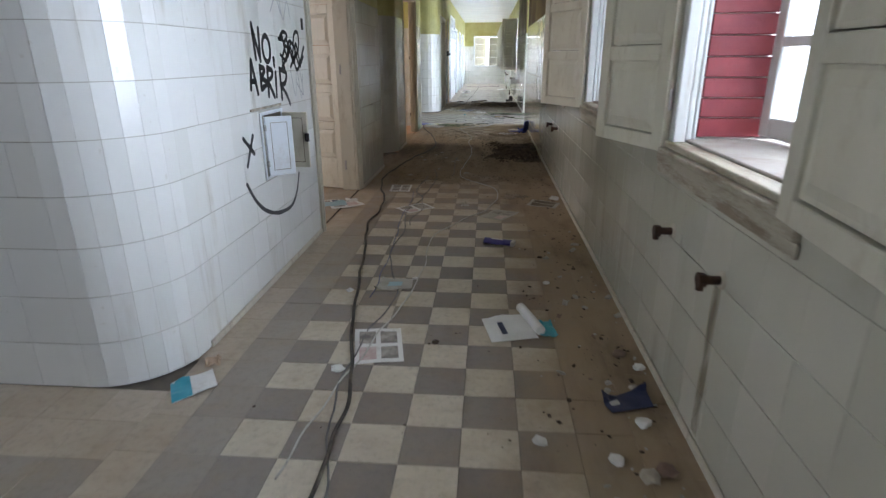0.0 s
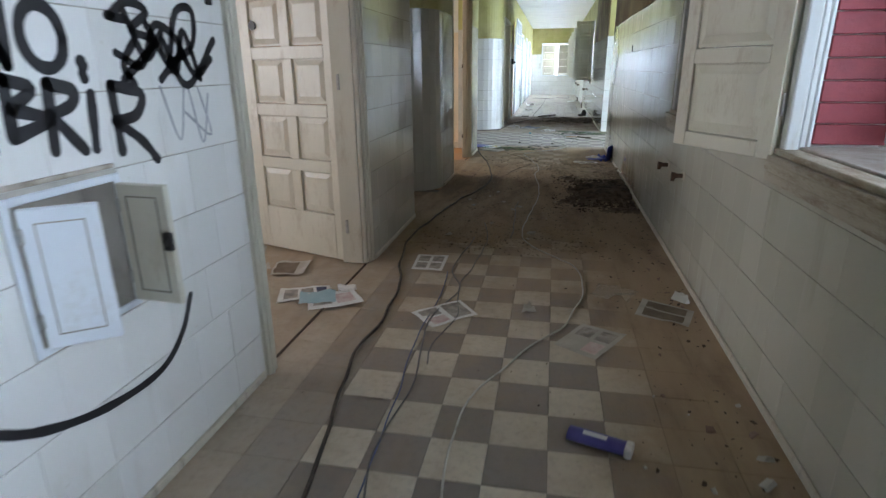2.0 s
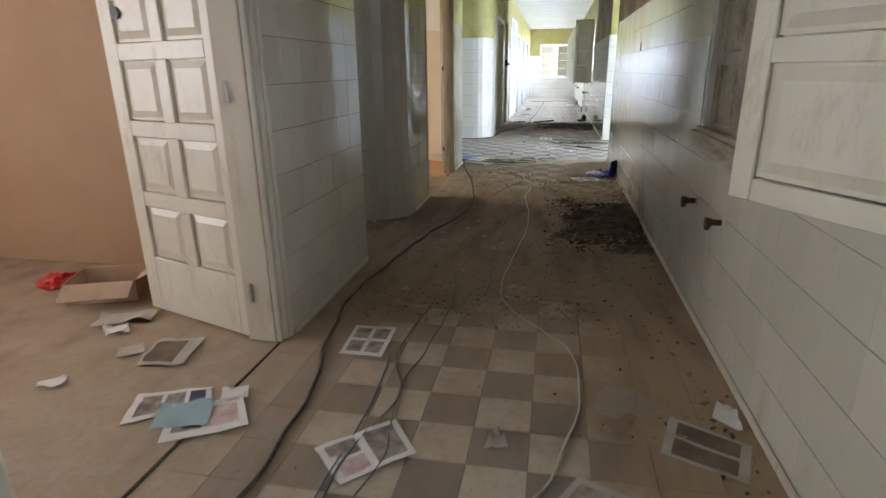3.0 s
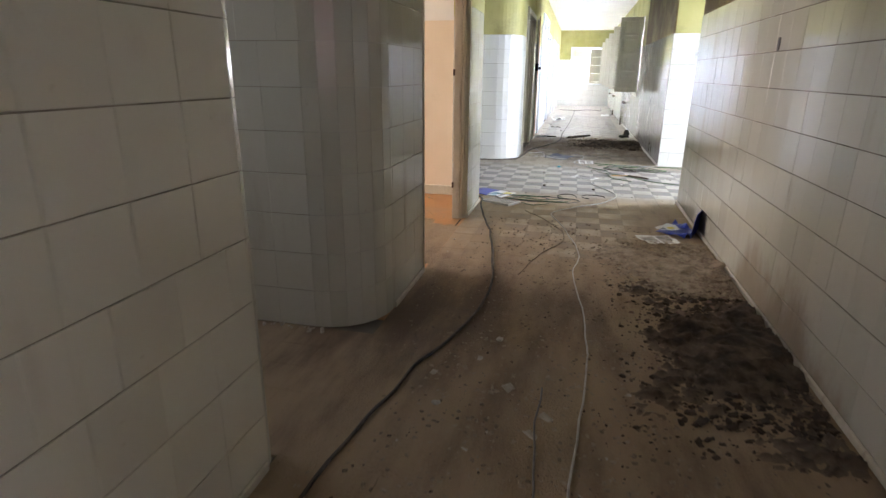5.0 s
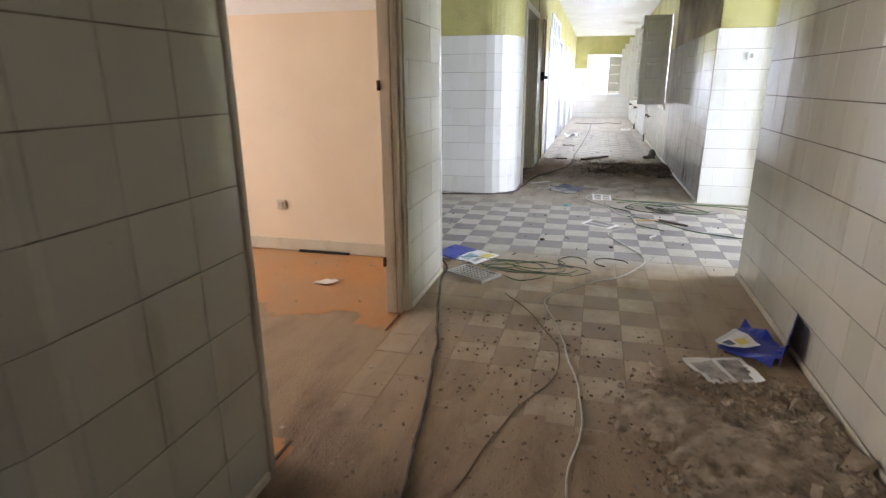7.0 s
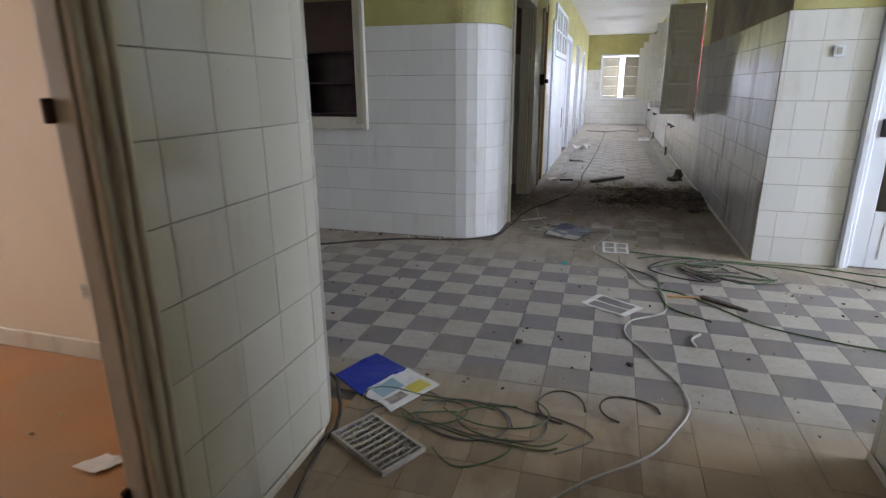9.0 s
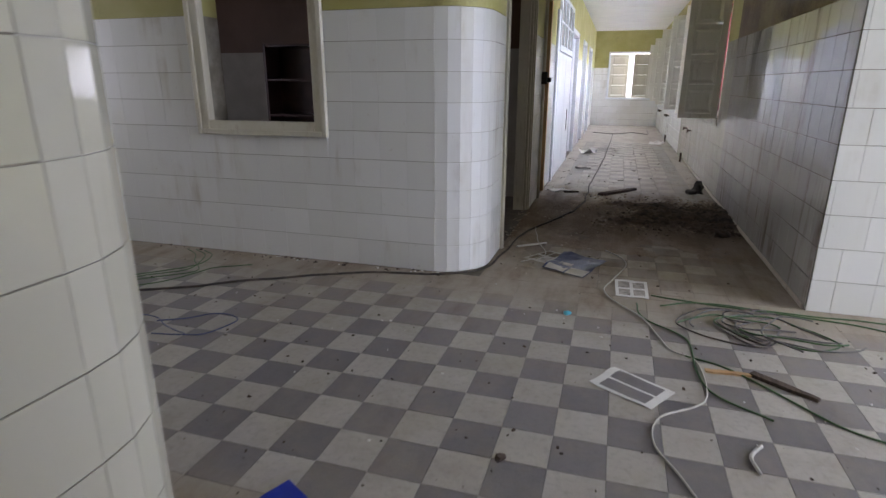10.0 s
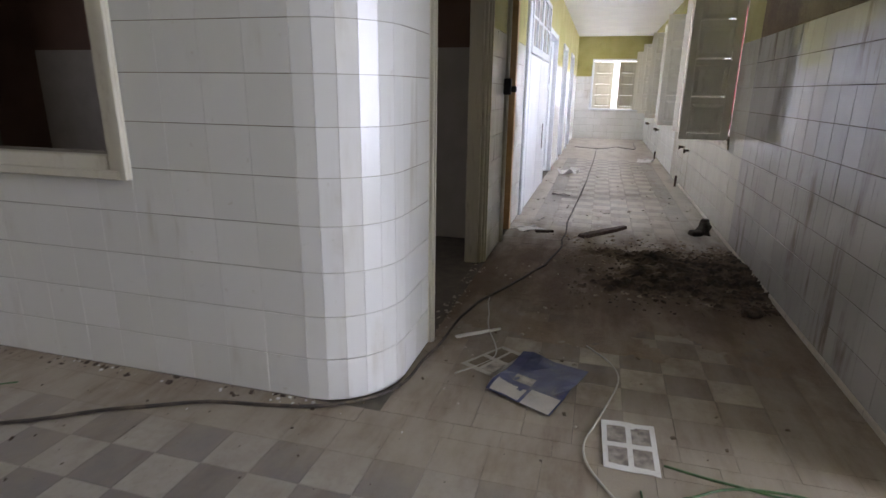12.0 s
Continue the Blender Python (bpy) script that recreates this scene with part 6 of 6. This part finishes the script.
dirt_film("trodden_dirt", 0.0, 1.94, 7.3, 10.9, 1.15, "brown trodden dirt over the corridor tiles", 4.0)
dirt_film("trodden_dirt", -1.1, 0.0, 10.1, 11.45, 1.0, "brown trodden dirt in the doorway", 9.0)
dirt_film("trodden_dirt", 0.08, 2.06, 15.9, 18.3, 0.85, "brown trodden dirt over the far tiles", 14.0)


def chips(name, count, area, size, material, label, seed, bias=0.0, flat=0.5, lift=0.0):
    """Many loose chips in one mesh."""
    rnd = random.Random(seed)
    bm = bmesh.new()
    x0, x1, y0, y1 = area
    for _ in range(count):
        u = rnd.random() ** (1.0 / (1 + bias))
        x, y = x0 + (x1 - x0) * u, y0 + (y1 - y0) * rnd.random()
        s = size * (0.35 + rnd.random() ** 2.5 * 1.6)
        turn = Euler((rnd.uniform(-0.5, 0.5), rnd.uniform(-0.5, 0.5), rnd.uniform(0, 6.3))).to_matrix()
        vs = []
        for c in ((-1, -1, -1), (1, -0.8, -1), (0.9, 1, -1), (-0.8, 0.9, -1), (-0.7, -0.8, 1), (0.8, -0.7, 0.8), (0.7, 0.8, 1), (-0.8, 0.6, 0.7)):
            v = Vector((c[0] * s * rnd.uniform(0.6, 1.2), c[1] * s * 0.7 * rnd.uniform(0.6, 1.2), c[2] * s * flat * 0.6))
            vs.append(bm.verts.new(turn @ v + Vector((x, y, s * flat * 0.55 + lift * u ** 2))))
        for f in ((0, 1, 2, 3), (4, 7, 6, 5), (0, 4, 5, 1), (1, 5, 6, 2), (2, 6, 7, 3), (3, 7, 4, 0)):
            bm.faces.new([vs[i] for i in f])
    me = bpy.data.meshes.new(name)
    bm.to_mesh(me)
    bm.free()
    me.materials.append(material)
    return tagged(new(name, me), label, "rubble", kind="stuff")


chips("plaster_chips", 3000, (1.05, 1.92, 10.0, 11.1), 0.009, RUBBLE, "broken plaster chips beside the wall", 5, 0.9, 0.5, 0.022)
chips("plaster_chips", 1300, (1.15, 1.92, 8.5, 10.2), 0.009, SOIL, "dark clods of soil", 6, 0.7)
chips("plaster_chips", 2200, (0.2, 1.9, 7.2, 11.6), 0.006, DUST, "small crumbs of dirt on the floor", 8)
chips("plaster_chips", 60, (1.45, 1.92, 2.2, 5.6), 0.014, PAPER_GREY, "pale plaster crumbs along the wall", 9, 0.8)
chips("plaster_chips", 160, (0.1, 1.9, 1.5, 7.5), 0.004, SOIL, "tiny dark crumbs on the tiles", 10, 0.5)
chips("plaster_chips", 460, (-2.5, 3.5, 12.7, 15.0), 0.0055, SOIL, "tiny dark crumbs on the crossing floor", 12)
chips("plaster_chips", 30, (-1.8, 0.1, 15.03, 15.09), 0.007, PAPER, "white crumbs along the wall foot", 13)
chips("plaster_chips", 900, (0.6, 2.05, 16.6, 18.4), 0.007, SOIL, "dark clods of soil in the far corridor", 14, 0.6)
chips("plaster_chips", 500, (0.6, 2.05, 16.8, 18.5), 0.012, RUBBLE, "pale crumbs of plaster among the far soil", 31, 0.4, 0.35)
chips("plaster_chips", 1500, (0.35, 1.45, 7.3, 9.3), 0.008, RUBBLE, "trodden grit of plaster on the floor", 32, 0.0, 0.3)
chips("plaster_chips", 2600, (0.1, 1.5, 7.3, 10.2), 0.0045, RUBBLE, "fine tan grit on the floor", 36, 0.0, 0.5)
chips("plaster_chips", 900, (0.1, 1.5, 7.4, 11.2), 0.005, SOIL, "fine dark grit on the floor", 37, 0.4, 0.4)
chips("plaster_chips", 24, (0.35, 1.2, 7.6, 9.0), 0.026, PLASTER, "flat flakes of fallen plaster on the floor", 33, 0.0, 0.18)
chips("plaster_chips", 60, (0.0, 0.12, 15.6, 17.2), 0.008, PLASTER, "crumbs of plaster at the doorway", 34)
chips("plaster_chips", 70, (-1.3, -0.25, 9.06, 9.11), 0.011, PLASTER, "crumbled plaster along the niche wall foot", 35)
chips("plaster_chips", 240, (0.15, 2.0, 18.2, 24.0), 0.012, PAPER_GREY, "scattered plaster crumbs on the far floor", 15)
chips("plaster_chips", 120, (-1.2, 0.1, 10.2, 12.3), 0.007, PLASTER, "crumbs of plaster at the doorway", 16)
chips("plaster_chips", 90, (0.0, 0.9, 15.2, 17.5), 0.008, PLASTER, "crumbs of plaster in the far corridor", 17)
chips("plaster_chips", 900, (1.3, 1.92, 8.7, 10.1), 0.015, SOIL, "thick dark clods of rotten soil", 18, 0.8)
chips("plaster_chips", 300, (1.25, 1.92, 9.0, 10.6), 0.016, BRICK, "brown crumbling lumps in the soil", 19, 0.9)
chips("plaster_chips", 22, (1.7, 1.9, 10.3, 10.95), 0.042, RUBBLE, "broken slabs of plaster along the wall foot", 25, 0.9, 0.28, 0.025)
chips("plaster_chips", 60, (1.3, 1.9, 10.0, 10.9), 0.017, RUBBLE, "dusty brown lumps of plaster", 26, 0.6, 0.4, 0.02)
chips("plaster_chips", 320, (1.35, 1.92, 1.5, 8.4), 0.007, SOIL, "dark crumbs along the wall foot", 20, 0.9, 0.3)
chips("plaster_chips", 50, (1.3, 1.92, 1.5, 8.2), 0.013, BRICK, "brown flakes along the wall foot", 22, 0.8, 0.2)
chips("plaster_chips", 500, (1.0, 2.05, 16.8, 18.1), 0.012, SOIL, "thick dark clods in the far corridor", 23, 0.8)
chips("plaster_chips", 160, (-0.6, 1.9, 15.0, 17.6), 0.007, DUST, "small crumbs of dirt before the far corridor", 24)
chips("plaster_chips", 60, (-2.0, 2.5, 12.8, 15.0), 0.0045, PAPER, "tiny pale crumbs on the crossing floor", 27)
chips("plaster_chips", 90, (-4.0, -0.2, 15.02, 15.09), 0.008, SOIL, "dark crumbs along the wall foot", 28)
# larger single pieces
for k, (x, y, s, mat) in enumerate(((1.82, 3.26, 0.035, PAPER), (1.68, 3.06, 0.032, PAPER), (1.77, 2.99, 0.04, PLASTER), (1.44, 3.14, 0.03, PAPER), (1.9, 3.65, 0.03, PAPER), (1.6, 4.56, 0.025, PAPER), (1.84, 3.49, 0.025, PLASTER), (1.83, 3.02, 0.04, BRICK), (1.84, 3.75, 0.035, BRICK), (0.63, 3.55, 0.03, PAPER), (1.02, 3.81, 0.02, SOIL), (0.83, 4.58, 0.02, PAPER), (0.48, 4.38, 0.025, PAPER), (1.33, 11.08, 0.06, RUBBLE), (1.88, 10.85, 0.055, RUBBLE), (1.8, 10.6, 0.05, RUBBLE), (1.72, 10.75, 0.05, RUBBLE), (0.6, 13.2, 0.025, SOIL), (1.15, 13.1, 0.02, SOIL), (0.72, 14.6, 0.03, TEAL), (0.62, 9.2, 0.022, PAPER_GREY), (0.45, 8.6, 0.02, PAPER_GREY), (1.6, 5.0, 0.02, SOIL), (1.88, 16.75, 0.08, SOIL))):
    rnd = random.Random(k)
    bm = bmesh.new()
    bmesh.ops.create_icosphere(bm, subdivisions=2, radius=s * 0.85)
    for v in bm.verts:
        v.co *= 1 + 0.5 * noise.noise(v.co * (2.0 / s) + Vector((k * 3.1, 0, 0)))
        v.co.z = max(-s * 0.3, v.co.z * 0.45)
    kind = {"white_paper": "crumpled white paper ball", "plaster_rubble": "broken lump of pale plaster", "dirty_plaster_rubble": "broken lump of dirty plaster", "dark_soil": "dark clod of soil", "weathered_brick": "brown dried scrap of debris", "teal_print": "greenish crushed plastic scrap", "dusty_paper": "dusty grey crumpled scrap"}[mat.name]
    ob = tagged(new("debris_lump", mesh_of("debris_lump", bm, mat)), kind + " on the floor", "debris", "debris lumps")
    ob.matrix_basis = pose(x, y, s * 0.3, 0, 0, rnd.uniform(0, 360))

# ---- floor tiles, last ----
def floor_piece(parent, x, y, w, h, material, lift=0.0):
    me = piece_mesh("floor_tile", w - 0.0016, h - 0.0016, 0.011, 0.0008, material)
    ob = new("tile", me)
    ob.parent = parent
    ob.matrix_basis = Matrix.Translation((x, y, lift + random.uniform(-0.0008, 0.0008))) @ Euler((radians(random.uniform(-0.12, 0.12)), radians(random.uniform(-0.12, 0.12)), 0)).to_matrix().to_4x4()


def chequer(i, j, far=False):
    return (F_LIGHT if far else T_LIGHT) if (i + j) % 2 else (F_DARK if far else T_DARK)


def corridor_floor(name, x_left, x_right, y0, y1, phase, jphase):
    """Chequered middle, a dark band and a beige edge on both sides; the tiles of one stretch."""
    bed = structure(name, boxes((x_left, x_right, y0, y1, -0.02, -0.0105)), BED, "dusty chequered cement tile floor with dark side bands", "floor")
    mid = x_left + (0.97 if x_left == LEFT else 1.0)
    y = phase + 0.2 * math.floor((y0 - phase) / 0.2)
    while y < y1 - 0.001:
        lo, hi = max(y, y0), min(y + 0.2, y1)
        if hi - lo > 0.01:
            j = round((y - phase) / 0.2) + jphase
            for i in range(-4, 4):
                x = mid + 0.2 * (i + 0.5)
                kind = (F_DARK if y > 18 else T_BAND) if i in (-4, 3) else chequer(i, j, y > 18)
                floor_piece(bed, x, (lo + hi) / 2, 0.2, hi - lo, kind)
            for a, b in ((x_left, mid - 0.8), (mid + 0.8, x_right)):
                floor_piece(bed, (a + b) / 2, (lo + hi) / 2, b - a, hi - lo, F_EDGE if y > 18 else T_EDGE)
        y += 0.2


corridor_floor("floor_corridor_1", LEFT, RIGHT, 0.5, 6.0, 3.2, 1)
corridor_floor("floor_corridor_2", LEFT, RIGHT, 6.0, 12.65, 3.2, 1)
corridor_floor("floor_corridor_3", FAR_LEFT, FAR_RIGHT, 15.1, 25.0, 3.2, 1)
structure("floor_corridor_4", boxes((FAR_LEFT, FAR_RIGHT, 25.0, 30.5, -0.02, -0.002)), F_EDGE, "pale dusty far floor", "floor")
bed = structure("floor_passage", boxes((-4, LEFT, 0.5, 3.35, -0.02, -0.0105)), BED, "dusty beige and grey cement tile floor of the side passage", "floor")
for j in range(14):
    for i in range(19):
        x, y = -0.1 - 0.2 * i, 3.25 - 0.2 * j
        floor_piece(bed, x, y, 0.2, 0.2, T_EDGE if j < 2 else T_BAND if j == 2 else chequer(i, j))
bed = structure("floor_niche", boxes((-2.2, LEFT, 8.17, 9.12, -0.02, -0.0105)), BED, "dusty tile floor of the niche", "floor")
for j in range(5):
    for i in range(9):
        floor_piece(bed, -0.1 - 0.2 * i, 8.265 + 0.19 * j, 0.2, 0.19, T_EDGE if i < 2 or j in (0, 4) else T_BAND)
structure("floor_room_1", boxes((-3.6, -0.0, 3.6, 8.0, -0.02, -0.004)), T_EDGE, "dusty grey room floor", "floor")
structure("floor_room_2", boxes((-4.6, -0.0, 9.3, 12.455, -0.02, -0.004)), ORANGE, "orange tiled room floor with dust", "floor")
bed = structure("floor_crossing", boxes((-5, 6.0, 12.652, 15.1, -0.02, -0.0105), (-5, 0.0, 12.5, 12.652, -0.02, -0.0105), (-0.3, 0.0, 12.2, 12.5, -0.02, -0.0105)), BED, "bluish grey and cream chequered crossing floor", "floor")
for i in range(24):
    floor_piece(bed, -0.1 - 0.2 * i, 12.562, 0.2, 0.064, C_EDGE)
for i in range(54):
    floor_piece(bed, -4.9 + 0.2 * i, 15.047, 0.2, 0.104, C_EDGE)
for j in range(12):
    for i in range(-25, 25):
        x, y = 0.97 + 0.2 * (i + 0.5), 12.595 + 0.2 * (j + 0.5)
        edge = j in (0, 11)
        kind = C_EDGE if edge else (C_LIGHT if (i + j) % 2 else C_DARK)
        if x < 5.9:
            floor_piece(bed, x, y, 0.2, 0.2, kind)
